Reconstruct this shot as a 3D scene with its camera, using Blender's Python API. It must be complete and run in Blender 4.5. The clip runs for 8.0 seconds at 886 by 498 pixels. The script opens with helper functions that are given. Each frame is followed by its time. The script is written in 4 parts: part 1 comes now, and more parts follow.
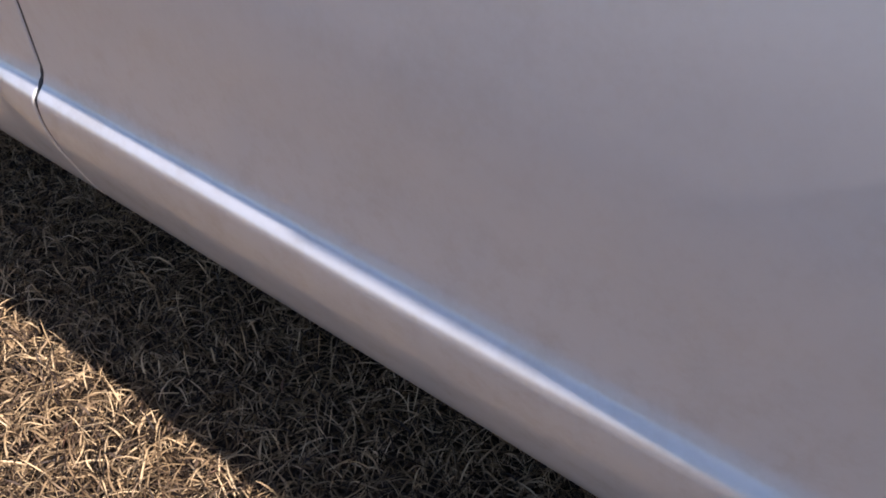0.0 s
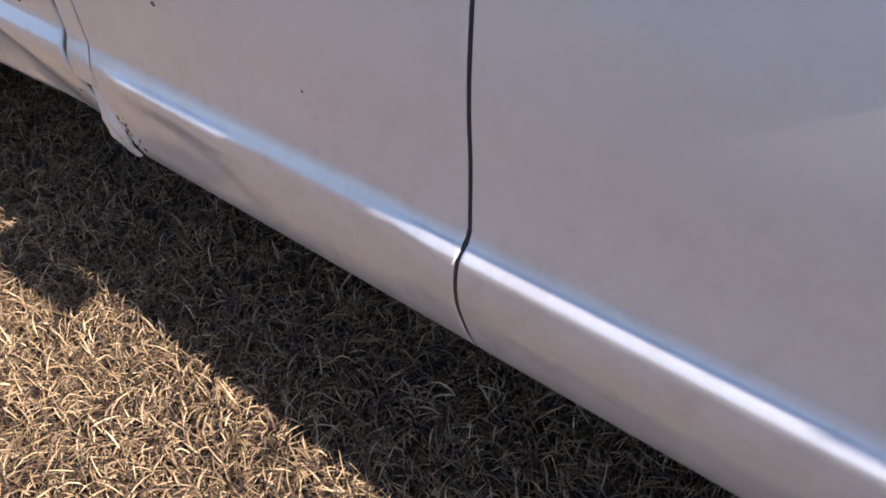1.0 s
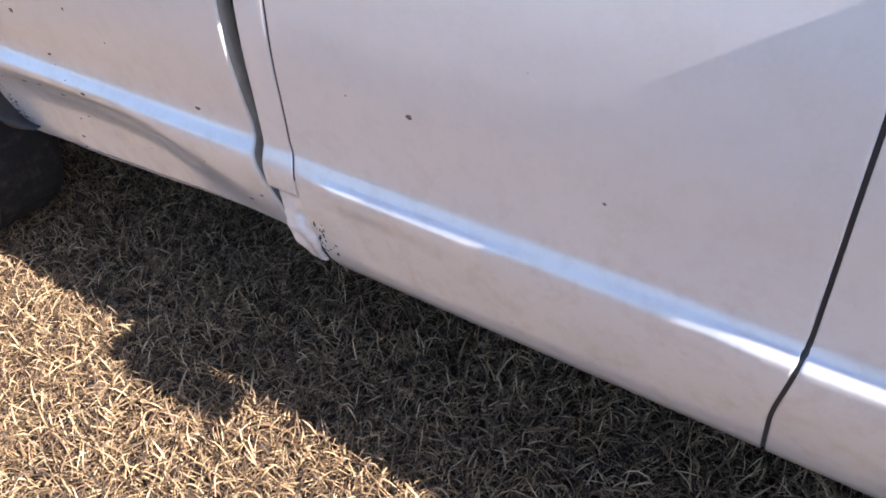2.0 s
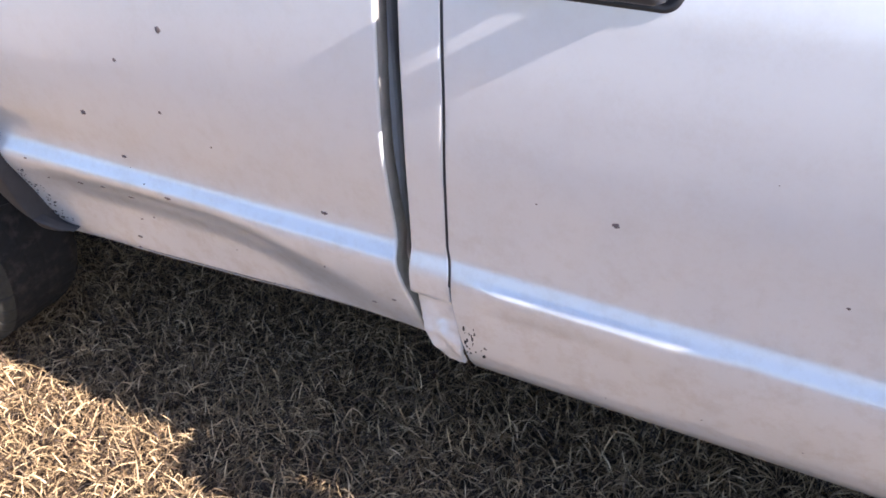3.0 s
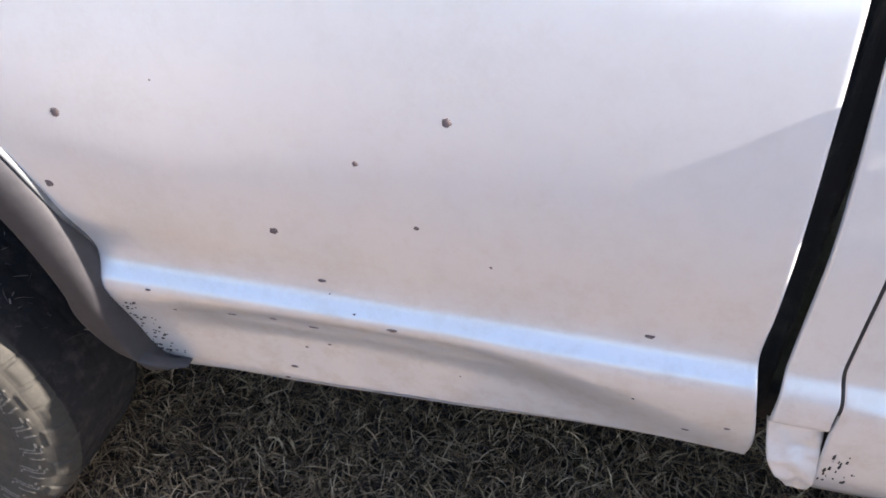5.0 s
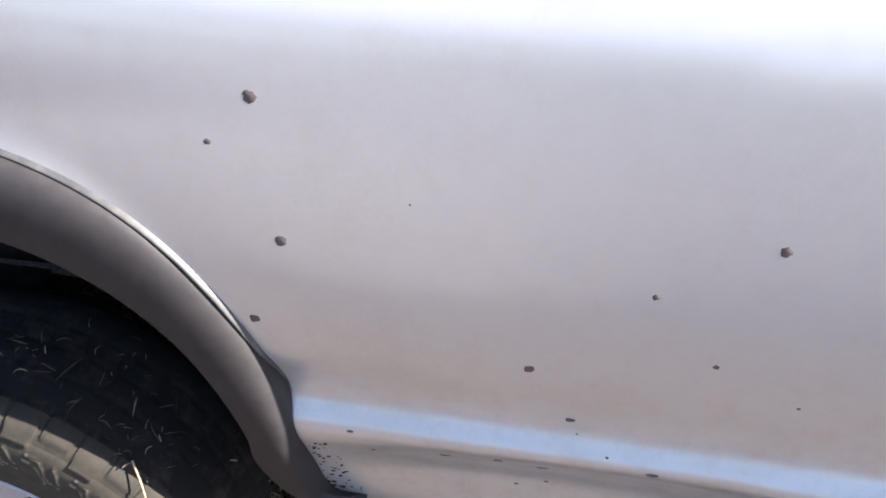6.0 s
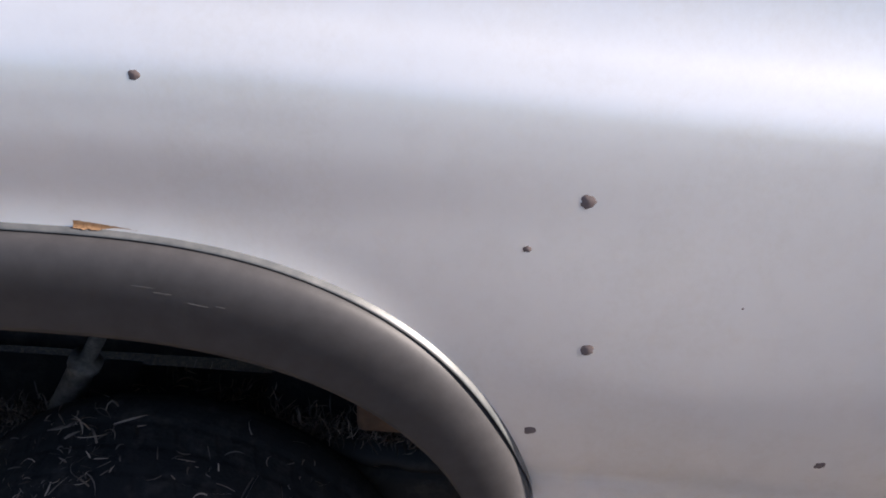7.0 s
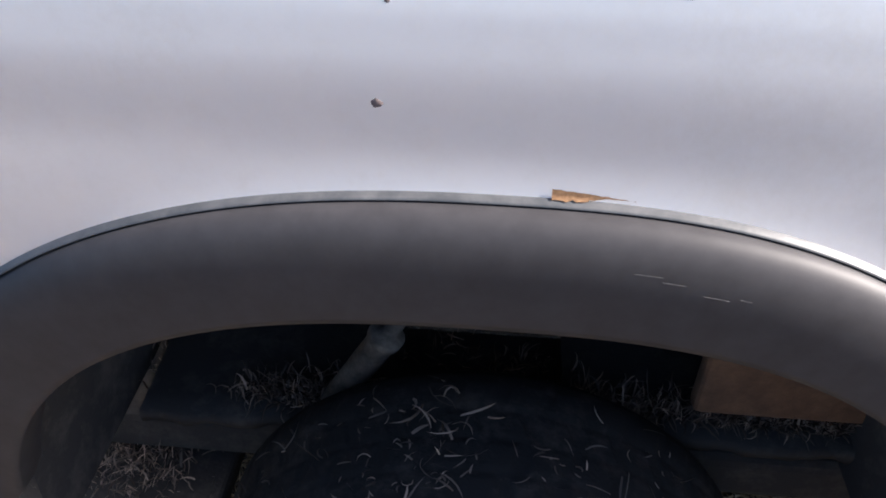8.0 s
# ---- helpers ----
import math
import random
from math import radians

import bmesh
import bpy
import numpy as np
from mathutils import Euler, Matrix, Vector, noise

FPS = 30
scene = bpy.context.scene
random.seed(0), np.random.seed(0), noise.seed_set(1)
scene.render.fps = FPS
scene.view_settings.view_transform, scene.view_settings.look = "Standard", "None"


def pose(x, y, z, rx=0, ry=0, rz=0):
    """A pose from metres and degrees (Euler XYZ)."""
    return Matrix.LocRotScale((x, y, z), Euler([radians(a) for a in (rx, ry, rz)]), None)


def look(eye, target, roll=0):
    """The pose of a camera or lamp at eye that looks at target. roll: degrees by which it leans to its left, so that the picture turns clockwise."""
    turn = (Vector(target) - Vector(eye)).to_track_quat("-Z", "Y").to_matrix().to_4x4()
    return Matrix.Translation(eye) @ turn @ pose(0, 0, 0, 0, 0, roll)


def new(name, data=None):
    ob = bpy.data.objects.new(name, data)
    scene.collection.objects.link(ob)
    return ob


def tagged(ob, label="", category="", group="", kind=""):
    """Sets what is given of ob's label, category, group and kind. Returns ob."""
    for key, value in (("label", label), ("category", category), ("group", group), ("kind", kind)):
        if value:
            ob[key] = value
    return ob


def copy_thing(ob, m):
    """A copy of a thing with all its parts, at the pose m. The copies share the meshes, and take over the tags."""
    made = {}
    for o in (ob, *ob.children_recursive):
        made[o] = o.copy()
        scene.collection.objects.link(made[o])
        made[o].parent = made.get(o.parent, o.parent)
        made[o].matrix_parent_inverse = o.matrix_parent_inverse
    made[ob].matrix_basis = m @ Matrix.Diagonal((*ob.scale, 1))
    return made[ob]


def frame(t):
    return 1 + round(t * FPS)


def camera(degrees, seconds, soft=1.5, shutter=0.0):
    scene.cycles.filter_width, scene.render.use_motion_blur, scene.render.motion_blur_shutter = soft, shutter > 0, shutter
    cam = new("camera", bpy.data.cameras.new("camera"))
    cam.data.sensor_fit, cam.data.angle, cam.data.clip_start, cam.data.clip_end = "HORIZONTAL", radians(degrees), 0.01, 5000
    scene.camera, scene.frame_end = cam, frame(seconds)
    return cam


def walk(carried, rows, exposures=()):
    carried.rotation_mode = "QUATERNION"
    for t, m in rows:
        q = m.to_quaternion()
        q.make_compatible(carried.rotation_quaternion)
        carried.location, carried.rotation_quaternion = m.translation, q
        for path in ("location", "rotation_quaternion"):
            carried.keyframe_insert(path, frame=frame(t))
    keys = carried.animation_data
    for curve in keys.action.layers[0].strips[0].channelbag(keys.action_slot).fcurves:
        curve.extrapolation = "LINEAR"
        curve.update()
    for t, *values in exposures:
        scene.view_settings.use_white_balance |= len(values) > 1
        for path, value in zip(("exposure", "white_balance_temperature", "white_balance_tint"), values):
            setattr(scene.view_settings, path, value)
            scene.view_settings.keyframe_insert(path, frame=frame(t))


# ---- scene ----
cam = camera(58.8, 8.0, 1.75)
PATH = [
    (0, (0.006, -0.371, 1.179), (-0.767, 0.749, -0.286), 0.8),
    (0.5, (-0.219, -0.402, 1.185), (-1.158, 0.659, -0.227), -2.5),
    (1, (-0.393, -0.529, 1.237), (-1.375, 0.577, -0.109), -3.7),
    (1.5, (-0.574, -0.662, 1.309), (-1.527, 0.513, 0.001), -3.9),
    (2, (-0.776, -0.717, 1.307), (-1.716, 0.511, 0.038), -4.5),
    (2.2, (-0.872, -0.729, 1.324), (-1.8, 0.523, 0.072), -4.8),
    (3.3, (-1.283, -0.849, 1.388), (-1.956, 0.586, 0.168), -2.6),
    (3.5, (-1.353, -0.826, 1.386), (-2.003, 0.607, 0.15), -3.5),
    (3.7, (-1.43, -0.804, 1.389), (-2.08, 0.628, 0.154), -4.1),
    (4, (-1.561, -0.738, 1.372), (-2.196, 0.708, 0.145), -4.2),
    (4.2, (-1.628, -0.716, 1.366), (-2.254, 0.739, 0.145), -4.2),
    (5.3, (-2.026, -0.724, 1.362), (-2.334, 0.791, 0.093), 0.5),
    (5.5, (-2.083, -0.709, 1.355), (-2.39, 0.817, 0.1), 0.4),
    (6, (-2.295, -0.621, 1.36), (-2.611, 0.961, 0.178), -0.4),
    (6.5, (-2.498, -0.575, 1.356), (-2.69, 1.053, 0.21), 2.0),
    (7, (-2.716, -0.58, 1.381), (-2.756, 1.076, 0.26), 3.1),
    (7.5, (-2.915, -0.543, 1.371), (-2.96, 1.093, 0.221), 2.0),
    (7.7, (-2.994, -0.508, 1.323), (-3.048, 1.135, 0.179), 1.1),
    (8, (-3.101, -0.447, 1.305), (-3.232, 1.085, 0.031), 0.5),
]
EXPOSURES = [(0, 1.27, 5780, 21.9), (0.5, 1.10, 5780, 22.1), (1, 1.52, 5760, 22.1), (1.5, 1.95, 5750, 21.3), (2, 2.15, 5750, 20.9), (3.5, 2.44, 5810, 19.3), (4, 2.47, 5840, 18.4), (5.5, 2.57, 5930, 17.3), (6, 2.10, 5930, 16.9), (6.5, 1.72, 5970, 16.7), (7, 1.66, 6020, 16.8), (7.5, 1.68, 6000, 16.8), (8, 2.07, 5850, 16.9)]
walk(cam, [(t, look(eye, aim, roll)) for t, eye, aim, roll in PATH], EXPOSURES)

# ---- light ----
SUN = Vector((1.6, 0.083, 1.0)).normalized()
world = bpy.data.worlds.new("sky")
scene.world = world
world.use_nodes = True
wn = world.node_tree.nodes
sky = wn.new("ShaderNodeTexSky")
sky.sky_type = "NISHITA"
sky.sun_disc = False
sky.sun_elevation = math.asin(SUN.z)
sky.sun_rotation = math.atan2(SUN.x, SUN.y)
wn["Background"].inputs[1].default_value = 0.056
world.node_tree.links.new(sky.outputs[0], wn["Background"].inputs[0])
sun_data = bpy.data.lights.new("sun", "SUN")
sun_data.energy = 5.0
sun_data.angle = radians(0.5)
sun_data.color = (1.0, 0.885, 0.715)
sun = new("sun", sun_data)
sun.matrix_world = look(SUN * 20, (0, 0, 0))


# ---- materials ----
def material(name):
    m = bpy.data.materials.new(name)
    m.use_nodes = True
    t = m.node_tree
    return m, t, t.nodes["Principled BSDF"]


def node(t, kind, **inputs):
    n = t.nodes.new(kind)
    for k, v in inputs.items():
        n.inputs[k.replace("_", " ")].default_value = v
    return n


def coords(t, what="Object"):
    return t.nodes.new("ShaderNodeTexCoord").outputs[what]


def noise_tex(t, scale, detail=3.0, rough=0.55, vec=None):
    n = node(t, "ShaderNodeTexNoise", Scale=scale, Detail=detail, Roughness=rough)
    t.links.new(vec if vec else coords(t), n.inputs["Vector"])
    return n.outputs["Fac"]


def ramp(t, fac, stops):
    r = t.nodes.new("ShaderNodeValToRGB")
    e = r.color_ramp.elements
    while len(e) < len(stops):
        e.new(0.5)
    for el, (p, c) in zip(e, stops):
        el.position, el.color = p, (*c, 1)
    t.links.new(fac, r.inputs[0])
    return r.outputs[0]


def bump(t, fac, bsdf, strength, dist, socket="Normal"):
    b = node(t, "ShaderNodeBump", Strength=strength, Distance=dist)
    t.links.new(fac, b.inputs["Height"])
    t.links.new(b.outputs[0], bsdf.inputs[socket])


def paint_material():
    """Metallic silver under clear lacquer, with a thin uneven film of dust."""
    m, t, b = material("silver_paint")
    flake = noise_tex(t, 900, 2)
    film = noise_tex(t, 5, 5, 0.6)
    speck = noise_tex(t, 160, 5, 0.75)
    mix = node(t, "ShaderNodeMath")
    mix.operation = "MULTIPLY_ADD"
    mix.inputs[1].default_value = 0.3
    t.links.new(speck, mix.inputs[0])
    t.links.new(film, mix.inputs[2])
    col = ramp(t, mix.outputs[0], ((0.45, (0.775, 0.775, 0.785)), (0.68, (0.765, 0.76, 0.765)), (0.9, (0.72, 0.705, 0.69))))
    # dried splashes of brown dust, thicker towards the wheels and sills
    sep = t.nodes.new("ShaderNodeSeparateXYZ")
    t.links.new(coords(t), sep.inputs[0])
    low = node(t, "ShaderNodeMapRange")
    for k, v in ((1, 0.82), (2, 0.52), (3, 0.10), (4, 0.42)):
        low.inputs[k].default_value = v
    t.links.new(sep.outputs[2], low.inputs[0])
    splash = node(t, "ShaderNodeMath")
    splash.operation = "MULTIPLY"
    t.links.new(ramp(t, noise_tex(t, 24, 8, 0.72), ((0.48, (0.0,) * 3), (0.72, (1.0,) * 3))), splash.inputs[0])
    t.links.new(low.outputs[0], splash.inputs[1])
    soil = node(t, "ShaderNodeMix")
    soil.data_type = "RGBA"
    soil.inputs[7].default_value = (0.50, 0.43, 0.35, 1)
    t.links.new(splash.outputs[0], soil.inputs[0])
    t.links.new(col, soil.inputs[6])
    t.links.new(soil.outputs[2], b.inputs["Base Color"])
    b.inputs["Metallic"].default_value = 0.38
    r = ramp(t, mix.outputs[0], ((0.4, (0.31,) * 3), (0.8, (0.40,) * 3)))
    t.links.new(r, b.inputs["Roughness"])
    b.inputs["Specular IOR Level"].default_value = 0.3
    b.inputs["Coat Weight"].default_value = 0.8
    b.inputs["Coat Roughness"].default_value = 0.08
    bump(t, flake, b, 0.05, 0.0005)
    return m


def plain(name, colour, rough, metal=0.0, grain=0.0, scale=60, spread=0.15, coat=0.0):
    m, t, b = material(name)
    n = noise_tex(t, scale, 5, 0.65)
    lo, hi = [max(0.0, c * (1 - spread)) for c in colour], [min(1.0, c * (1 + spread)) for c in colour]
    t.links.new(ramp(t, n, ((0.3, lo), (0.7, hi))), b.inputs["Base Color"])
    t.links.new(ramp(t, noise_tex(t, scale / 6, 3), ((0.3, (rough * 0.85,) * 3), (0.7, (min(1, rough * 1.15),) * 3))), b.inputs["Roughness"])
    b.inputs["Metallic"].default_value = metal
    b.inputs["Coat Weight"].default_value = coat
    b.inputs["Coat Roughness"].default_value = 0.1
    if grain:
        bump(t, n, b, grain, 0.002)
    return m


def dusty(name, base, dust, rough=0.85, scale=14, lo=0.45, hi=0.7, grain=0.4):
    m, t, b = material(name)
    n = noise_tex(t, scale, 7, 0.7)
    t.links.new(ramp(t, n, ((lo, base), (hi, dust))), b.inputs["Base Color"])
    b.inputs["Roughness"].default_value = rough
    bump(t, noise_tex(t, scale * 9, 4), b, grain, 0.002)
    return m


def blade_material(name, stops, through_light=0.18):
    m, t, b = material(name)
    g = t.nodes.new("ShaderNodeNewGeometry")
    col = ramp(t, g.outputs["Random Per Island"], stops)
    n = noise_tex(t, 60, 3)
    mult = node(t, "ShaderNodeMix")
    mult.data_type, mult.blend_type = "RGBA", "MULTIPLY"
    mult.inputs[0].default_value = 0.6
    t.links.new(col, mult.inputs[6])
    t.links.new(ramp(t, n, ((0.3, (0.6, 0.57, 0.52)), (0.65, (1, 1, 1)))), mult.inputs[7])
    t.links.new(mult.outputs[2], b.inputs["Base Color"])
    b.inputs["Roughness"].default_value = 0.6
    b.inputs["Specular IOR Level"].default_value = 0.3
    tr = t.nodes.new("ShaderNodeBsdfTranslucent")
    t.links.new(mult.outputs[2], tr.inputs[0])
    ms = t.nodes.new("ShaderNodeMixShader")
    ms.inputs[0].default_value = through_light
    t.links.new(b.outputs[0], ms.inputs[1])
    t.links.new(tr.outputs[0], ms.inputs[2])
    t.links.new(ms.outputs[0], t.nodes["Material Output"].inputs[0])
    return m


def glass_material():
    m, t, b = material("tinted_glass")
    b.inputs["Base Color"].default_value = (0.12, 0.14, 0.14, 1)
    b.inputs["Transmission Weight"].default_value = 1.0
    b.inputs["Roughness"].default_value = 0.02
    return m


def ground_material():
    m, t, b = material("dead_turf")
    n1, n2 = noise_tex(t, 1.3, 6, 0.65), noise_tex(t, 90, 6, 0.75)
    c = ramp(t, n2, ((0.3, (0.018, 0.013, 0.010)), (0.5, (0.045, 0.030, 0.020)), (0.75, (0.14, 0.098, 0.057))))
    mult = node(t, "ShaderNodeMix")
    mult.data_type, mult.blend_type = "RGBA", "MULTIPLY"
    mult.inputs[0].default_value = 0.5
    t.links.new(c, mult.inputs[6])
    t.links.new(ramp(t, n1, ((0.35, (0.75, 0.72, 0.62)), (0.65, (1, 1, 1)))), mult.inputs[7])
    t.links.new(mult.outputs[2], b.inputs["Base Color"])
    b.inputs["Roughness"].default_value = 0.95
    bump(t, n2, b, 0.8, 0.02)
    return m


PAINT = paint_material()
FLARE = plain("pewter_flare", (0.041, 0.039, 0.041), 0.58, 0.0, 0.0, 45, 0.16, 0.0)
for link in list(FLARE.node_tree.nodes["Principled BSDF"].inputs["Roughness"].links):
    FLARE.node_tree.links.remove(link)
FLARE.node_tree.nodes["Principled BSDF"].inputs["Roughness"].default_value = 0.56
FLARE.node_tree.nodes["Principled BSDF"].inputs["Specular IOR Level"].default_value = 0.3
BLACK = plain("black_plastic", (0.016, 0.018, 0.023), 0.42, 0.0, 0.0, 400, 0.2)
GREYBAR = plain("charcoal_plastic", (0.030, 0.033, 0.041), 0.38, 0.0, 0.05, 400, 0.1)
DARK = dusty("dirty_black_steel", (0.035, 0.034, 0.034), (0.085, 0.075, 0.066), 0.9, 18, 0.5, 0.8)
LINER = dusty("dusty_wheel_liner", (0.05, 0.048, 0.048), (0.13, 0.115, 0.10), 0.9, 12, 0.48, 0.75)
RUBBER = dusty("dusty_rubber", (0.052, 0.049, 0.041), (0.085, 0.078, 0.063), 0.9, 40, 0.3, 0.75, 0.2)
RUBBER.node_tree.nodes["Principled BSDF"].inputs["Specular IOR Level"].default_value = 0.2
# Tread rubber darker than the sidewall: wheel-well shade put into its colour.
TREAD = dusty("shaded_black_tread", (0.022, 0.021, 0.021), (0.062, 0.053, 0.046), 0.95, 24, 0.5, 0.8, 0.4)
for m in (TREAD, DARK, LINER):
    m.node_tree.nodes["Principled BSDF"].inputs["Specular IOR Level"].default_value = 0.12
WORN = dusty("worn_rubber_edge", (0.13, 0.12, 0.10), (0.20, 0.185, 0.15), 0.9, 40, 0.3, 0.75, 0.1)
# Lip of the silver panel, coloured dark to hold the shade over the arch.
SHADED_LIP = dusty("shaded_lip", (0.060, 0.063, 0.066), (0.12, 0.12, 0.12), 0.45, 30, 0.4, 0.7, 0.05)
FLANGE = dusty("dull_grey_flange", (0.20, 0.19, 0.185), (0.30, 0.275, 0.255), 0.7, 30, 0.35, 0.7, 0.1)
# Muddy shoulder, coloured darker than the sidewall in place of missing shade.
TAN = dusty("shaded_muddy_shoulder", (0.022, 0.0205, 0.0165), (0.042, 0.0385, 0.030), 0.9, 60, 0.3, 0.7, 0.2)
DUSTY = dusty("dust_caked_steel", (0.035, 0.032, 0.030), (0.13, 0.115, 0.10), 0.95, 45, 0.35, 0.7, 0.6)
STALK = plain("pale_straw", (0.46, 0.31, 0.20), 0.6, 0.0, 0.0, 90, 0.3)
ALLOY = plain("cast_alloy", (0.55, 0.54, 0.58), 0.45, 0.3, 0.05, 200, 0.08)
CHIP = dusty("bare_chip", (0.125, 0.096, 0.094), (0.17, 0.132, 0.126), 0.85, 260, 0.35, 0.7, 0.05)
SCUFF = dusty("black_scuff", (0.02, 0.018, 0.018), (0.09, 0.08, 0.075), 0.9, 200, 0.4, 0.7, 0.3)
RUST = dusty("orange_rust", (0.17, 0.085, 0.035), (0.29, 0.17, 0.085), 0.9, 220, 0.35, 0.65, 0.4)
OLDRUST = dusty("brown_rust", (0.085, 0.045, 0.026), (0.17, 0.092, 0.05), 0.9, 25, 0.35, 0.65, 0.4)
SCRATCH = plain("pale_scratch", (0.085, 0.082, 0.082), 0.6, 0.0, 0.0, 400, 0.2)
GLASS = glass_material()
TURF = ground_material()
STRAW = blade_material("dry_grass_blade", ((0.0, (0.030, 0.020, 0.015)), (0.2, (0.082, 0.054, 0.034)), (0.45, (0.25, 0.170, 0.092)), (0.78, (0.47, 0.335, 0.182)), (0.95, (0.68, 0.52, 0.31)), (1.0, (0.11, 0.055, 0.036))), 0.12)
CHAFF = blade_material("dusty_straw", ((0.0, (0.045, 0.036, 0.031)), (0.6, (0.15, 0.118, 0.098)), (1.0, (0.36, 0.28, 0.225))), 0.1)


# ---- mesh helpers ----
def link_mesh(name, verts, faces, mat, parent=None, label="", smooth=True):
    me = bpy.data.meshes.new(name)
    me.from_pydata([tuple(map(float, v)) for v in verts], [], faces)
    me.materials.append(mat)
    bm = bmesh.new()
    bm.from_mesh(me)
    bmesh.ops.remove_doubles(bm, verts=bm.verts, dist=1e-5)
    bmesh.ops.recalc_face_normals(bm, faces=bm.faces)
    bm.to_mesh(me)
    bm.free()
    me.shade_smooth() if smooth else me.shade_flat()
    ob = new(name, me)
    if parent:
        ob.parent = parent
    if label:
        tagged(ob, label)
    return ob


def part(name, bm, mat, parent, label="", smooth=False):
    me = bpy.data.meshes.new(name)
    bm.to_mesh(me)
    bm.free()
    me.materials.append(mat)
    if smooth:
        me.shade_smooth()
    ob = new(name, me)
    ob.parent = parent
    if label:
        tagged(ob, label)
    return ob


def grid_faces(rows, cols, start=0):
    return [(start + r * cols + c, start + r * cols + c + 1, start + (r + 1) * cols + c + 1, start + (r + 1) * cols + c)
            for r in range(rows - 1) for c in range(cols - 1)]


def box(bm, lo, hi, bevel=0.0):
    r = bmesh.ops.create_cube(bm, size=1)
    lo, hi = Vector(lo), Vector(hi)
    for v in r["verts"]:
        v.co = Vector(((v.co[i] + 0.5) * (hi[i] - lo[i]) + lo[i] for i in range(3)))
    if bevel:
        edges = list({e for v in r["verts"] for e in v.link_edges})
        bmesh.ops.bevel(bm, geom=edges, offset=bevel, segments=3, profile=0.5, affect="EDGES", clamp_overlap=True)


def smoothstep(a, b, v):
    u = min(1.0, max(0.0, (v - a) / (b - a)))
    return u * u * (3 - 2 * u)


def spline(points):
    """A smooth curve y(z) through (z, y) knots."""
    zs, ys = [p[0] for p in points], [p[1] for p in points]
    n = len(zs)
    d = [(ys[i + 1] - ys[i]) / (zs[i + 1] - zs[i]) for i in range(n - 1)]
    tan = [d[0]] + [(d[i - 1] * (zs[i + 1] - zs[i]) + d[i] * (zs[i] - zs[i - 1])) / (zs[i + 1] - zs[i - 1]) for i in range(1, n - 1)] + [d[-1]]

    def at(z):
        z = min(max(z, zs[0]), zs[-1])
        i = max(0, min(n - 2, int(np.searchsorted(zs, z)) - 1))
        h = zs[i + 1] - zs[i]
        u = (z - zs[i]) / h
        return ((2 * u**3 - 3 * u**2 + 1) * ys[i] + (u**3 - 2 * u**2 + u) * h * tan[i]
                + (-2 * u**3 + 3 * u**2) * ys[i + 1] + (u**3 - u**2) * h * tan[i + 1])
    return at


# ---- the truck's side section: y against height ----
DOOR_UPPER = [(0.597, -0.0142), (0.607, -0.0140), (0.615, -0.0128), (0.622, -0.0106), (0.629, -0.0077), (0.636, -0.0045), (0.642, -0.0019), (0.646, -0.0006), (0.650, 0.0000), (0.660, 0.0003), (0.70, 0.0006),
              (0.745, 0.0004), (0.79, 0.000), (0.84, 0.0021), (0.89, 0.0070), (0.94, 0.0130), (1.0, 0.0222), (1.06, 0.0326)]
UPPER = [(0.607, -0.0102), (0.617, -0.0075), (0.628, -0.0005), (0.638, 0.0058), (0.646, 0.0090), (0.656, 0.0103), (0.68, 0.0086), (0.71, 0.0040),
         (0.745, 0.000), (0.79, -0.0030), (0.84, -0.0025), (0.89, 0.0015), (0.94, 0.007), (1.0, 0.015), (1.06, 0.024)]
door_line = spline([(0.38, 0.046), (0.40, 0.030), (0.44, 0.0100), (0.50, -0.0050), (0.55, -0.0115), (0.585, -0.0140)] + DOOR_UPPER + [(1.13, 0.052)])
SHOULDER = [(1.09, 0.029), (1.11, 0.0335), (1.135, 0.0445), (1.16, 0.0575), (1.18, 0.066), (1.21, 0.075), (1.27, 0.080), (1.29, 0.086), (1.305, 0.10)]
bed_line = spline([(0.37, 0.060), (0.40, 0.045), (0.44, 0.030), (0.50, 0.010), (0.55, -0.003), (0.588, -0.0100)] + UPPER[:-1] + [(1.06, 0.024)] + SHOULDER)

CX, A_OUT, B_OUT, N_OUT, Z_ARCH = -3.10, 0.502, 0.541, 2.67, 0.44
A_IN, B_IN, N_IN = 0.446, 0.446, 2.62
REARWARD = 1.063


def arch_side(x, cx, outer=True):
    """Stretch and bluntness of the arch before or behind its middle."""
    if x > cx:
        return 1.0, N_OUT
    return (1.19, 2.40) if outer and cx < 0 else (REARWARD, N_OUT)


def arch_gap(x, z, cx):
    """About how far a point lies outside the wheel arch."""
    k, n = arch_side(x, cx)
    u, v = abs(x - cx) / (A_OUT * k), max(0.0, z - Z_ARCH) / B_OUT
    return ((u**n + v**n) ** (1 / n) - 1) * 0.52


def arch_edge(z, side, cx):
    """The arch's x at a height, before (side 1) or behind (side -1) the wheel."""
    k, n = arch_side(cx + side, cx)
    u = max(0.0, (z - Z_ARCH) / B_OUT)
    return cx + side * k * A_OUT * (1 - u**n) ** (1 / n) + side * tail_out(z)


def arch_point(s, a, b, n, cx):
    """s from 0 (bottom, towards the cab) over the top to 1."""
    th = s * math.pi
    c, q = math.cos(th), math.sin(th)
    k, m = arch_side(cx + c, cx, b > 0.5)
    m = m if b > 0.5 else n
    return cx + a * k * math.copysign(abs(c) ** (2 / m), c), Z_ARCH + b * abs(q) ** (2 / m)


def tail_out(z):
    """How far the arch line draws in towards its foot."""
    return -0.002 * smoothstep(0.66, 0.54, z)


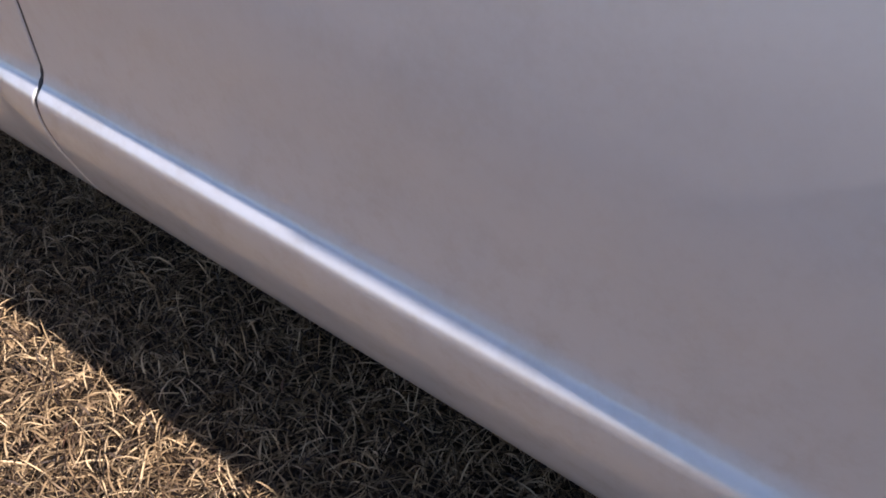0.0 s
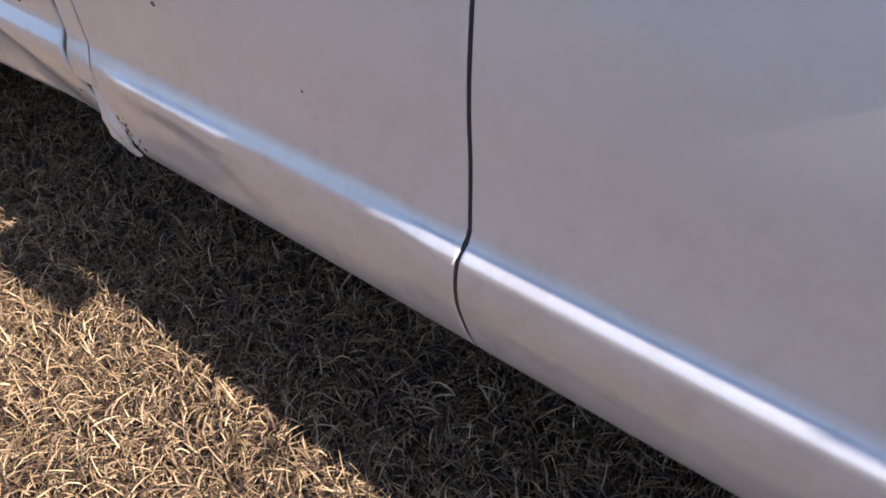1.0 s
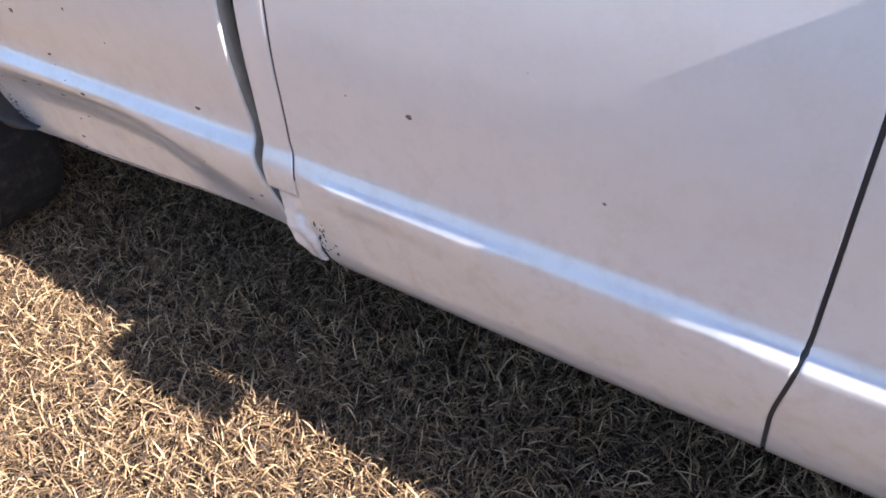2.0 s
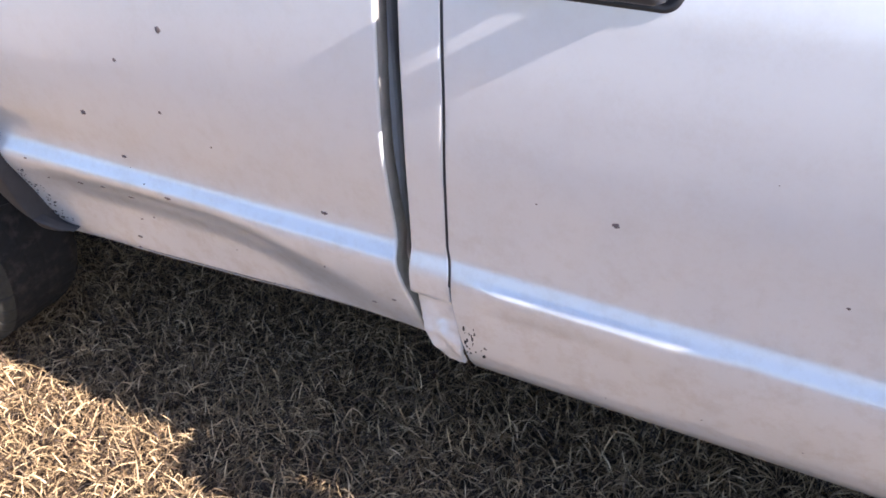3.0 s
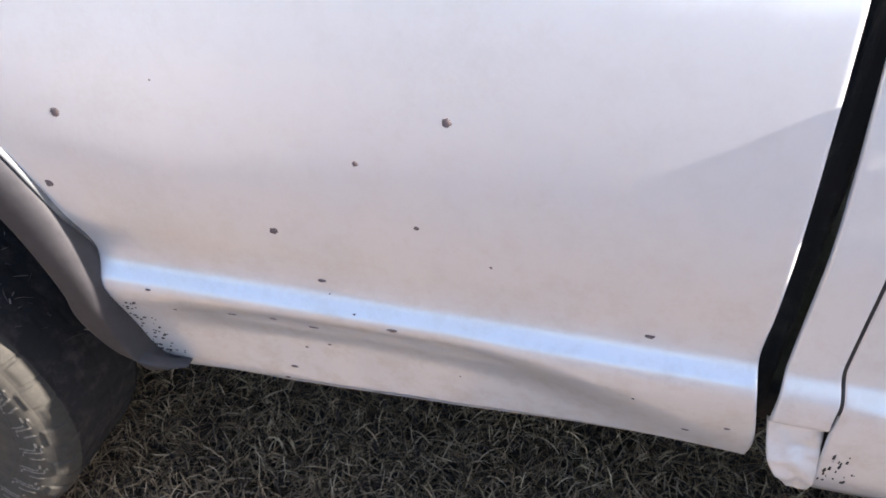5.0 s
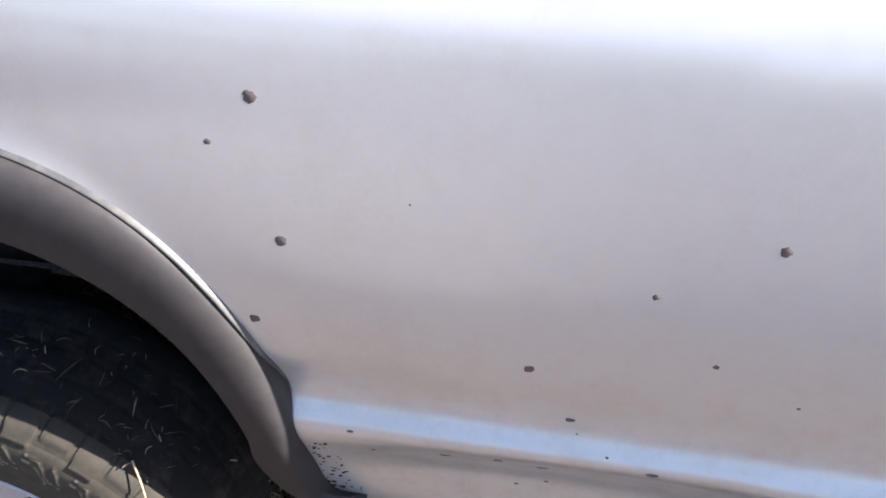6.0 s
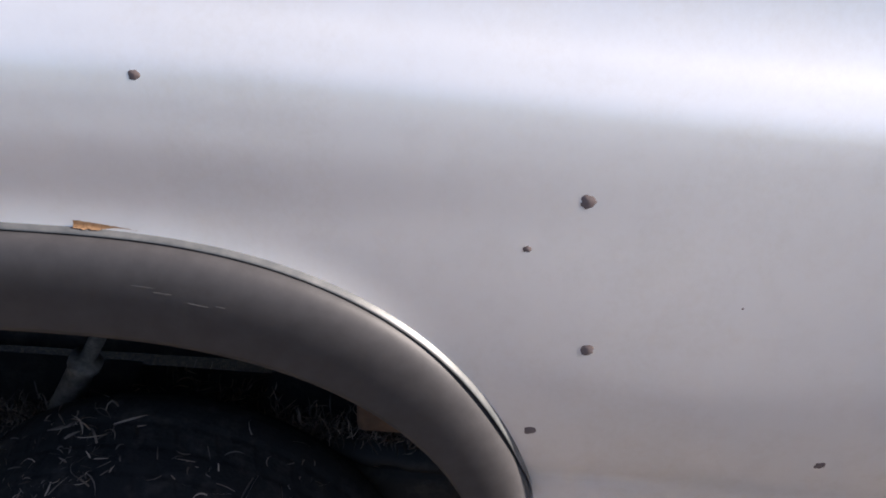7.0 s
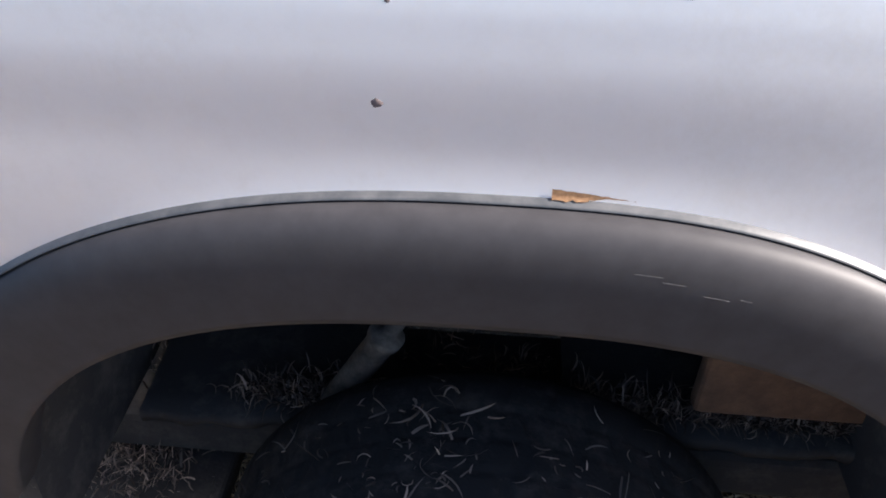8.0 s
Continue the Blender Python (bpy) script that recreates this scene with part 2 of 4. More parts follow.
def crease_height(x):
    """Height of the upper edge of the long dent in the bed side."""
    return crease_curve(min(-1.66, max(-2.62, x)))


crease_curve = spline([(-2.62, 0.606), (-2.40, 0.616), (-2.20, 0.621), (-2.06, 0.621), (-1.98, 0.608), (-1.89, 0.580), (-1.78, 0.537), (-1.70, 0.495), (-1.66, 0.470)])


bed_depth = spline([(-2.68, 0.0), (-2.60, 0.30), (-2.45, 0.88), (-2.36, 1.0), (-2.12, 1.0), (-1.98, 0.74), (-1.88, 0.46), (-1.77, 0.25), (-1.66, 0.10)])
dent_fall = spline([(-0.01, 0.0), (0.006, 0.0012), (0.022, 0.0066), (0.038, 0.0136), (0.056, 0.0218), (0.08, 0.0308), (0.115, 0.0362), (0.155, 0.0295), (0.191, 0.0205), (0.23, 0.010)])


def bed_dent(x, z):
    """The metal drops in under the crease, runs down and eases out to the hem."""
    return bed_depth(min(-1.66, max(-2.68, x))) * dent_fall(crease_height(x) - z)


def bed_y(x, z, cx=CX, dented=True):
    rise = 0.024 * smoothstep(-2.3, -3.0, x) * smoothstep(1.0, 1.08, z) if dented else 0.0
    y = bed_line(z - rise) + (bed_dent(x, z) if dented else 0.0)
    d = max(0.0, arch_gap(x, z, cx))
    if z > 0.66:
        f = smoothstep(0.66, 0.74, z)
        y -= 0.0105 * f * math.exp(-((d / 0.29) ** 2))
    y -= 0.0020 * max(0.0, 1 - d / 0.03) ** 2 * smoothstep(0.40, 0.24, abs(x - cx))
    return y


leaf_edge = spline([(-1.60, 0.606), (-1.487, 0.607), (-1.394, 0.599), (-1.332, 0.582), (-1.275, 0.553), (-1.231, 0.530), (-1.19, 0.500)])


def door_dent(x, z):
    """Shallow leaf-shaped dent under the body ridge, by the rear door's foot."""
    edge = leaf_edge(x)
    along = smoothstep(-1.58, -1.46, x) * smoothstep(-1.19, -1.29, x)
    u = min(1.0, max(0.0, (edge - z) / 0.048))
    return 0.0032 * along * 0.5 * (u + smoothstep(0, 1, u)) * (1 - smoothstep(0.50, 0.42, z))


def door_y(x, z, dent=False):
    y = door_line(z)
    if dent:
        y += door_dent(x, z)
        y -= 0.0044 * smoothstep(-1.61, -1.50, x) * smoothstep(-1.16, -1.31, x) * smoothstep(0.628, 0.611, z) * smoothstep(0.560, 0.603, z)
    f = (0.45 * smoothstep(-1.70, -0.95, x) + 0.55 * smoothstep(-0.95, -0.865, x)) * smoothstep(0.44, 0.60, z) * (1 - 0.45 * smoothstep(-0.35, 0.10, x))
    ahead = smoothstep(-0.95, -0.865, x)
    y -= f * (0.0078 * smoothstep(0.636 - 0.002 * ahead, 0.610 + 0.006 * ahead, z) + 0.0045 * smoothstep(0.76, 0.64, z))
    y += 0.0004 * noise.noise(Vector((x * 4, z * 5, 3.0))) * smoothstep(0.66, 0.72, z)
    return y


ROWS = sorted(set([round(v, 4) for v in (*np.arange(0.42, 0.58, 0.005), *np.arange(0.58, 0.66, 0.002), *np.arange(0.66, 0.70, 0.004), *np.arange(0.70, 1.121, 0.012))]))
EDGE = [(0.0, 0.0032), (0.0004, 0.0018), (0.0011, 0.0008), (0.0022, 0.0002), (0.0036, 0.0)]


def panel(name, left, right, bottom, top, yfun, parent, label, rows=ROWS, step=0.025, flange=0.008):
    """A pressed panel with rolled edges, between the lines left(z) and right(z)."""
    zs = [z for z in rows if bottom + 0.012 < z < top - 0.012]
    zs = [bottom + e for e, _ in EDGE] + zs + [top - e for e, _ in reversed(EDGE)]
    zi = [d for _, d in EDGE] + [0.0] * (len(zs) - 2 * len(EDGE)) + [d for _, d in reversed(EDGE)]
    width = abs(right(0.8) - left(0.8))
    n = max(2, int(width / step))
    verts, cols = [], 0
    for k, (z, dz) in enumerate([(zs[0], None)] + list(zip(zs, zi)) + [(zs[-1], None)]):
        a, b = left(z), right(z)
        inner = np.linspace(a + 0.008, b - 0.008, n)
        xs = [a + e for e, _ in EDGE] + list(inner) + [b - e for e, _ in reversed(EDGE)]
        xi = [d for _, d in EDGE] + [0.0] * n + [d for _, d in reversed(EDGE)]
        row = []
        for x, dx in zip([a] + xs + [b], [None] + xi + [None]):
            y = yfun(x, z)
            if dz is None or dx is None:
                y += flange
            else:
                y += max(dz, dx)
            row.append((x, y, z))
        cols = len(row)
        verts += row
    return link_mesh(name, verts, grid_faces(len(verts) // cols, cols), PAINT, parent, label)


def arch_panel(name, x0, x1, cx, top, yfun, parent, label, bottom, front=None, lean=0.0):
    """A side panel round a wheel arch: rows beside and below, spokes above."""
    ZS = 0.72
    verts, faces = [], []

    def add_grid(rows):
        start, cols = len(verts), len(rows[0])
        for r in rows:
            verts.extend(r)
        faces.extend(grid_faces(len(rows), cols, start))
    s0 = next(i / 4000 for i in range(2000) if arch_point(i / 4000, A_OUT, B_OUT, N_OUT, cx)[1] >= ZS)
    s1 = next(1 - i / 4000 for i in range(2000) if arch_point(1 - i / 4000, A_OUT, B_OUT, N_OUT, cx)[1] >= ZS)
    us = [0.0, 0.0025, 0.006, 0.012, 0.022, 0.035, 0.055, 0.085] + list(np.linspace(0.105, 0.985, 70)) + [0.993, 0.9965, 0.9982, 0.9994, 1.0]

    def put(x, z, edge_a, edge_b):
        y = yfun(x, z)
        for e in (edge_a, edge_b):
            if e < 0.003:
                y += 0.0022 * (1 - e / 0.003) ** 2
        return (x, y, z)
    for side, xe in ((1, x1), (-1, x0)):
        rows = []
        for i, q in enumerate([0.0, 0.001, 0.003, 0.007] + [v for v in np.linspace(0.012, 0.15, 36)] + [v - 0.40 for v in ROWS if 0.555 < v < ZS] + [ZS - 0.40]):
            row = []
            for u in us:
                xa = arch_edge(0.40 + q, side, cx)
                xb = xe + (front(0.40 + q) if front and side > 0 else 0.0)
                x = xa + (xb - xa) * u
                z = 0.40 + q
                zb = bottom(x)
                z = ZS - (ZS - z) * (ZS - zb) / (ZS - 0.40)
                row.append(put(x, z, abs(x - xb), z - zb))
            row = [(row[0][0], row[0][1] + 0.03, row[0][2])] + row + [(row[-1][0], row[-1][1] + 0.004, row[-1][2])]
            rows.append(row)
        rows.insert(0, [(x, y + 0.02, z) for x, y, z in rows[0]])
        add_grid(rows)
    corners = [(x1, ZS), (x1 - lean, top), (x0, top), (x0, ZS)]
    lens = [math.dist(corners[i], corners[i + 1]) for i in range(3)]
    total = sum(lens)

    def rim(f):
        d = f * total
        for i in range(3):
            if d <= lens[i] or i == 2:
                k = min(1.0, d / lens[i])
                return tuple(corners[i][j] + (corners[i + 1][j] - corners[i][j]) * k for j in (0, 1))
            d -= lens[i]
    rows = []
    count = 121
    for i in range(count):
        f = i / (count - 1)
        ax, az = arch_point(s0 + (s1 - s0) * f, A_OUT, B_OUT, N_OUT, cx)
        if i in (0, count - 1):
            ax, az = arch_edge(ZS, 1 if i == 0 else -1, cx), ZS
        bx, bz = rim(f)
        row = []
        for u in us:
            x, z = ax + (bx - ax) * u, az + (bz - az) * u
            row.append(put(x, z, min(abs(x - x1 + lean * (z - ZS) / (top - ZS)), abs(x - x0)), 1.0))
        row = [(row[0][0], row[0][1] + 0.03, row[0][2])] + row + [(row[-1][0], row[-1][1] + 0.004, row[-1][2])]
        rows.append(row)
    add_grid(rows)
    return link_mesh(name, verts, faces, PAINT, parent, label)


def flare_ring(cx, parent):
    """The wide wheel-arch moulding: a rolled section swept round the arch,
    flattening into a thin tail along the bottom of the panel."""
    roll = [0.0, 0.004, 0.012, 0.025, 0.045, 0.075, 0.115, 0.17, 0.24, 0.33, 0.45, 0.60, 0.78, 0.92]
    section = [(0.0, 0.015)] + [(k, -0.011 - 0.025 * (1 - (1 - k) ** 4.2) ** 0.5) for k in roll] + [(0.985, -0.0355), (1.0, -0.0320), (1.0, -0.01), (0.98, 0.02)]
    foot_out = [(0.495, 0.575), (0.498, 0.53), (0.500, 0.485), (0.503, 0.446), (0.509, 0.418), (0.524, 0.4030), (0.552, 0.3990)]
    foot_in = [(0.438, 0.545, -0.0210), (0.457, 0.497, -0.0165), (0.479, 0.463, -0.0125), (0.502, 0.444, -0.0090), (0.519, 0.430, -0.0020), (0.536, 0.411, 0.014), (0.556, 0.3975, 0.034)]

    def section_row(ox, oz, ix, iz, iy):
        full = smoothstep(0.43, 0.76, oz)
        oy = bed_y(ox, oz, cx) - 0.003
        row = []
        for n, (k, y) in enumerate(section):
            low = oy + (iy - oy) * (1 - (1 - min(1.0, k / 0.26)) ** 2) - 0.006 * (1 - (1 - min(1.0, k)) ** 3) ** 0.6 * (1 - 0.85 * k) * smoothstep(0.405, 0.50, oz)
            if n == 0:
                low = oy + 0.02
            elif n > 16:
                low = iy + 0.012 * (n - 16)
            row.append((ox + (ix - ox) * k, y * full + low * (1 - full), oz + (iz - oz) * k))
        return row
    arch = []
    for i in range(241):
        s = i / 240
        ox, oz = arch_point(s, A_OUT - 0.0012, B_OUT - 0.0012, N_OUT, cx)
        ix, iz = arch_point(s, A_IN, B_IN, N_IN, cx)
        if oz > 0.62 and iz > 0.585:
            arch.append((ox + (1 if s < 0.5 else -1) * tail_out(oz), oz, ix, iz, -0.0290 + 0.008 * smoothstep(0.74, 0.585, iz)))

    def foot(first, out):
        o = [(abs(first[0] - cx), first[1])] + [(a * (1 if out > 0 else 1.19), z) for a, z in foot_out]
        n = [(abs(first[2] - cx), first[3], first[4])] + [(a * (1 if out > 0 else 1.15), z, y) for a, z, y in foot_in]
        ts = list(range(len(o)))
        fo = [spline(list(zip(ts, [p[k] for p in o]))) for k in (0, 1)]
        fn = [spline(list(zip(ts, [p[k] for p in n]))) for k in (0, 1, 2)]
        return [(cx + out * fo[0](t), fo[1](t), cx + out * fn[0](t), fn[1](t), fn[2](t)) for t in np.linspace(0.15, len(o) - 1, 46)]
    frames = foot(arch[0], 1)[::-1] + arch + foot(arch[-1], -1)
    rows = [section_row(*f) for f in frames]
    return link_mesh("fender_flare", [v for r in rows for v in r], grid_faces(len(rows), len(section)), FLARE, parent, "pewter grey plastic wheel arch flare with scratches")


def lip_ring(cx, parent):
    """The turned-out edge of the panel above the moulding."""
    rows = []
    for i in range(161):
        s = 0.05 + 0.90 * i / 160
        fade = smoothstep(0.0, 0.12, min(i, 160 - i) / 160)
        row = []
        for g, out in ((0.0040, 0.0015), (0.0036, -0.0008), (0.0028, -0.0028), (0.0018, -0.0052), (0.0006, -0.0070), (0.0, -0.0068), (-0.0005, 0.02)):
            x, z = arch_point(s, A_OUT + g * fade, B_OUT + g * fade, N_OUT, cx)
            bx, bz = arch_point(s, A_OUT + 0.0040, B_OUT + 0.0040, N_OUT, cx)
            row.append((x, bed_y(bx, bz, cx) + out * fade + 0.002 * (1 - fade), z))
        rows.append(row)
    return link_mesh("fender_lip", [v for r in rows for v in r], grid_faces(len(rows), 7), SHADED_LIP, parent, "dull scratched lip along the wheel arch, its shade put into the colour")


def wheel_liner(cx, parent):
    rows = []
    for i in range(61):
        x, z = arch_point(i / 60, A_IN + 0.016, B_IN + 0.014, N_IN, cx)
        rows.append([(x, y, z) for y in (0.012, 0.04, 0.08, 0.16, 0.25, 0.34, 0.42)] + [(cx, 0.425, Z_ARCH)])
    verts = [v for r in rows for v in r]
    return link_mesh("wheel_liner", verts, grid_faces(len(rows), len(rows[0])), LINER, parent, "black dusty wheel well lining")


def chip(name, x, z, w, h, yfun, mat, parent, seed, proud=0.0011):
    """An irregular flake of missing paint lying on the panel."""
    rnd = random.Random(seed)
    n = 18
    lobes = [(k, rnd.uniform(0.02, 0.09), rnd.uniform(0, 6.28)) for k in (2, 3, 4, 5, 7)]
    ring = [(math.cos(2 * math.pi * i / n), math.sin(2 * math.pi * i / n), 0.95 + sum(h * math.sin(k * 2 * math.pi * i / n + q) for k, h, q in lobes)) for i in range(n)]
    verts = [(x, yfun(x, z) - proud, z)]
    for k in (0.85, 1.0):
        for c, s, r in ring:
            px, pz = x + c * r * k * w / 2, z + s * r * k * h / 2
            verts.append((px, yfun(px, pz) - (proud if k < 1 else -0.0004), pz))
    faces = [(0, 1 + i, 1 + (i + 1) % n) for i in range(n)]
    faces += [(1 + i, 1 + n + i, 1 + n + (i + 1) % n, 1 + (i + 1) % n) for i in range(n)]
    return link_mesh(name, verts, faces, mat, parent)


def lathe(profile, n, axis_y=True, cx=0, cz=0):
    rows = []
    for i in range(n + 1):
        a = 2 * math.pi * i / n
        rows.append([(cx + r * math.cos(a), y, cz + r * math.sin(a)) for r, y in profile])
    return [v for r in rows for v in r], grid_faces(n + 1, len(profile))


# ---- ground ----
def ground_height(x, y):
    return -0.012 - 0.042 * smoothstep(-1.75, -2.8, x) + 0.01 * noise.noise(Vector((x * 1.7, y * 1.7, 0))) + 0.006 * noise.noise(Vector((x * 6, y * 6, 5)))


def build_ground():
    axis = lambda c, r: sorted(set([round(c + v, 3) for v in np.arange(-r, r + 0.01, 0.06)] + [-900, -300, -100, -40, -18, -9, 9, 18, 40, 100, 300, 900]))
    xs, ys = axis(-1.6, 2.6), axis(-0.2, 1.6)
    verts = [(x, y, ground_height(x, y) if abs(x) < 8 and abs(y) < 8 else -0.03) for y in ys for x in xs]
    g = link_mesh("ground", verts, grid_faces(len(ys), len(xs)), TURF)
    tagged(g, "flat field of dead straw-coloured turf", "ground", kind="structure")


def blades(name, label, category, count, place, length, width, lift, mat, seed, curl=1.4, upright=0.06):
    """Many curved blades in one mesh; place(rng, n) gives their roots."""
    rng = np.random.default_rng(seed)
    base = place(rng, count)
    n = len(base)
    head = rng.uniform(0, 2 * np.pi, n)
    L = length * rng.uniform(0.45, 1.5, n)
    W = width * rng.uniform(0.6, 1.35, n)
    H = lift * rng.uniform(0.15, 1.3, n)
    up = rng.random(n) < upright
    turn = rng.normal(0, curl, n)
    lean = rng.normal(0, 0.6, n)
    bow, tip = rng.uniform(0.3, 2.6, n), rng.uniform(-0.45, 1.15, n)
    seg = 5
    pos = base.copy()
    pts = []
    for i in range(seg):
        s = i / (seg - 1)
        a = head + turn * s
        if i:
            pos = pos + np.stack([np.cos(a), np.sin(a), 0 * a], 1) * (L / (seg - 1) * np.where(up, 0.6, 1.0))[:, None]
        arch = np.where(up, H * 2.2 * s * (1.25 - 0.5 * s), H * bow * s * (1 - s) + H * tip * s)
        c = pos.copy()
        c[:, 2] += arch
        side = np.stack([-np.sin(a) * np.cos(lean), np.cos(a) * np.cos(lean), np.sin(lean)], 1)
        taper = (0.75, 1.0, 0.9, 0.6, 0.08)[i]
        pts += [c - side * (W * taper / 2)[:, None], c + side * (W * taper / 2)[:, None]]
    v = np.stack(pts, 1).reshape(-1, 3)
    one = np.array([[2 * i, 2 * i + 1, 2 * i + 3, 2 * i + 2] for i in range(seg - 1)])
    f = (np.arange(n)[:, None, None] * 2 * seg + one[None]).reshape(-1, 4)
    me = bpy.data.meshes.new(name)
    me.vertices.add(len(v))
    me.vertices.foreach_set("co", v.astype(np.float32).ravel())
    me.loops.add(f.size)
    me.loops.foreach_set("vertex_index", f.astype(np.int32).ravel())
    me.polygons.add(len(f))
    me.polygons.foreach_set("loop_start", np.arange(0, f.size, 4, dtype=np.int32))
    me.update(calc_edges=True)
    me.materials.append(mat)
    me.shade_smooth()
    ob = new(name, me)
    return tagged(ob, label, category, kind="stuff")


def lawn_roots(x0, x1, y0, y1):
    def place(rng, n):
        p = np.stack([rng.uniform(x0, x1, n), rng.uniform(y0, y1, n), np.zeros(n)], 1)
        for q in p:
            q[2] = ground_height(q[0], q[1])
        p[:, 2] += rng.uniform(0, 0.018, n)
        return p
    return place


build_ground()
blades("dry_grass", "matted dead straw-coloured grass blades", "grass", 165000, lawn_roots(-3.8, 0.6, -1.3, 0.8), 0.051, 0.0027, 0.027, STRAW, 3, 0.75, 0.12)


def outer_roots(rng, n):
    p = np.stack([rng.uniform(-7.0, 5.0, n), rng.uniform(-5.0, 4.5, n), np.zeros(n)], 1)
    keep = ~((p[:, 0] > -3.75) & (p[:, 0] < 0.55) & (p[:, 1] > -1.25) & (p[:, 1] < 1.65))
    keep &= ~((p[:, 0] > -4.0) & (p[:, 0] < 1.4) & (p[:, 1] > 0.1) & (p[:, 1] < 1.65))
    p = p[keep]
    p[:, 2] = -0.03 + rng.uniform(0, 0.02, len(p))
    return p


blades("outer_grass", "dead straw-coloured grass of the wider field", "grass", 155000, outer_roots, 0.08, 0.0085, 0.03, STRAW, 5, 0.6, 0.2)


# ---- the truck ----
truck = new("pickup_truck")
tagged(truck, "silver pickup truck with chipped paint and a dented side", "truck")

bed_bottom = lambda x: 0.368 + 0.072 * min(1.0, max(0.0, (x + 2.55) / 0.84))
bed_front = -1.708
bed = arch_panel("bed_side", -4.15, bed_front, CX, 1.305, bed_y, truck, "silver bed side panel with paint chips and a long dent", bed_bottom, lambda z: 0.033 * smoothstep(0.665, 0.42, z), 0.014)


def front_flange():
    """The bed side's turned-in front edge, a duller grey, seen in the gap behind the cab."""
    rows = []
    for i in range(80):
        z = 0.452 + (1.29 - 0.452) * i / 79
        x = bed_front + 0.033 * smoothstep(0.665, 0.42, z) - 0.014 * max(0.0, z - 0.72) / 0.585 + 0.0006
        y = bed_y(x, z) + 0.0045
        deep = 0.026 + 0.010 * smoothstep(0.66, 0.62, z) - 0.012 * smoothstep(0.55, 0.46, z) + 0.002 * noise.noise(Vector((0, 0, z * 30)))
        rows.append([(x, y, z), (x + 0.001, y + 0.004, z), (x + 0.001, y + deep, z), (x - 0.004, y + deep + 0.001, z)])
    link_mesh("front_flange", [v for r in rows for v in r], grid_faces(80, 4), FLANGE, bed, "dull grey turned-in front edge")


def bottom_hem():
    """The folded hem along the bottom of the bed side."""
    rows = []
    for i in range(60):
        x = -2.50 + 0.76 * i / 59
        fade = smoothstep(0, 10, i) * smoothstep(59, 30, i)
        z, y = bed_bottom(x) - 0.001, bed_y(x, bed_bottom(x)) + 0.006
        r = 0.0012 + 0.0018 * fade
        rows.append([(x, y - r * math.cos(a), z - 0.002 - r * 0.9 + r * math.sin(a)) for a in np.linspace(-2.4, 0.1, 9)])
    link_mesh("bottom_hem", [v for r in rows for v in r], grid_faces(60, 9), PAINT, bed, "silver folded hem along the lower edge")


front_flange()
bottom_hem()
flare = flare_ring(CX, truck)
lip_ring(CX, bed)
wheel_liner(CX, truck)

SEAM_R = lambda z: -1.6120 - 0.010 * smoothstep(0.85, 1.08, z) + 0.009 * smoothstep(0.67, 0.61, z) + 0.014 * smoothstep(0.58, 0.42, z)
corner_left = lambda z: -1.676 - 0.011 * smoothstep(0.8, 1.1, z) + 0.012 * smoothstep(0.575, 0.49, z) + 0.050 * smoothstep(0.53, 0.405, z) ** 2


def corner_y(x, z):
    y = door_line(z)
    if z < 0.575:
        f = smoothstep(0.572, 0.545, z)
        out = 0.007 - 0.012 * smoothstep(0.555, 0.47, z) + 0.010 * smoothstep(0.46, 0.42, z)
        out += 0.005 * noise.noise(Vector((x * 45, z * 38, 1))) + 0.002 * noise.noise(Vector((x * 110, z * 90, 7)))
        y = y * (1 - f) + out * f
    return y


panel("cab_corner", corner_left, lambda z: SEAM_R(z) - 0.0035 + 0.0030 * smoothstep(0.59, 0.55, z), 0.423, 1.13, corner_y, truck, "narrow silver cab corner, crumpled at its foot", step=0.006)
rear_left, rear_right = SEAM_R, lambda z: -0.8175 - 0.016 * smoothstep(0.66, 0.50, z)
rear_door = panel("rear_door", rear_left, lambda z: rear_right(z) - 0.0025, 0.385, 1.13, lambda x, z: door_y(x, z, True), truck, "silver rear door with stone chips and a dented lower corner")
# Added black strip: the shade between the door panels, put in as colour.
def seam_shade(line, y_in, z0, z1, width):
    rows = []
    for i in range(60):
        z = z0 + (z1 - z0) * i / 59
        x = line(z)
        y = door_y(x, z) + y_in
        rows.append([(x - width, y + 0.02, z), (x - width, y, z), (x + width, y, z), (x + width, y + 0.02, z)])
    link_mesh("seam_strip", [v for r in rows for v in r], grid_faces(60, 4), BLACK, truck, "black strip standing for the shade in a door seam")


seam_shade(rear_right, 0.0018, 0.41, 1.12, 0.0045)
seam_shade(lambda z: SEAM_R(z) - 0.00175, 0.0018, 0.60, 1.12, 0.0026)
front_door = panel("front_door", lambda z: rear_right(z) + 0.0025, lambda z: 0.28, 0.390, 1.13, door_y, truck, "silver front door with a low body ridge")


def closing_box(name, lo, hi, mat, label, bevel=0.01):
    bm = bmesh.new()
    box(bm, lo, hi, bevel)
    return part(name, bm, mat, truck, label)


# front fender with its own arch, hood, cab top, bed box and underbody
FX = 0.86
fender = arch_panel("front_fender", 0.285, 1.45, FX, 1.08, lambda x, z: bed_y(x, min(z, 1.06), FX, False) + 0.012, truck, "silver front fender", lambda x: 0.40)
wheel_liner(FX, truck)
WIDTH = 1.76
for ob in [bed, rear_door, front_door, fender]:
    far = new(ob.name, ob.data)
    far.parent = truck
    far.matrix_basis = Matrix.Translation((0, WIDTH, 0)) @ Matrix.Diagonal((1, -1, 1, 1))
    tagged(far, "plain silver panel of the far side")
closing_box("underbody", (-2.52, 0.10, 0.44), (0.28, WIDTH - 0.10, 0.50), DARK, "black dirty underbody")
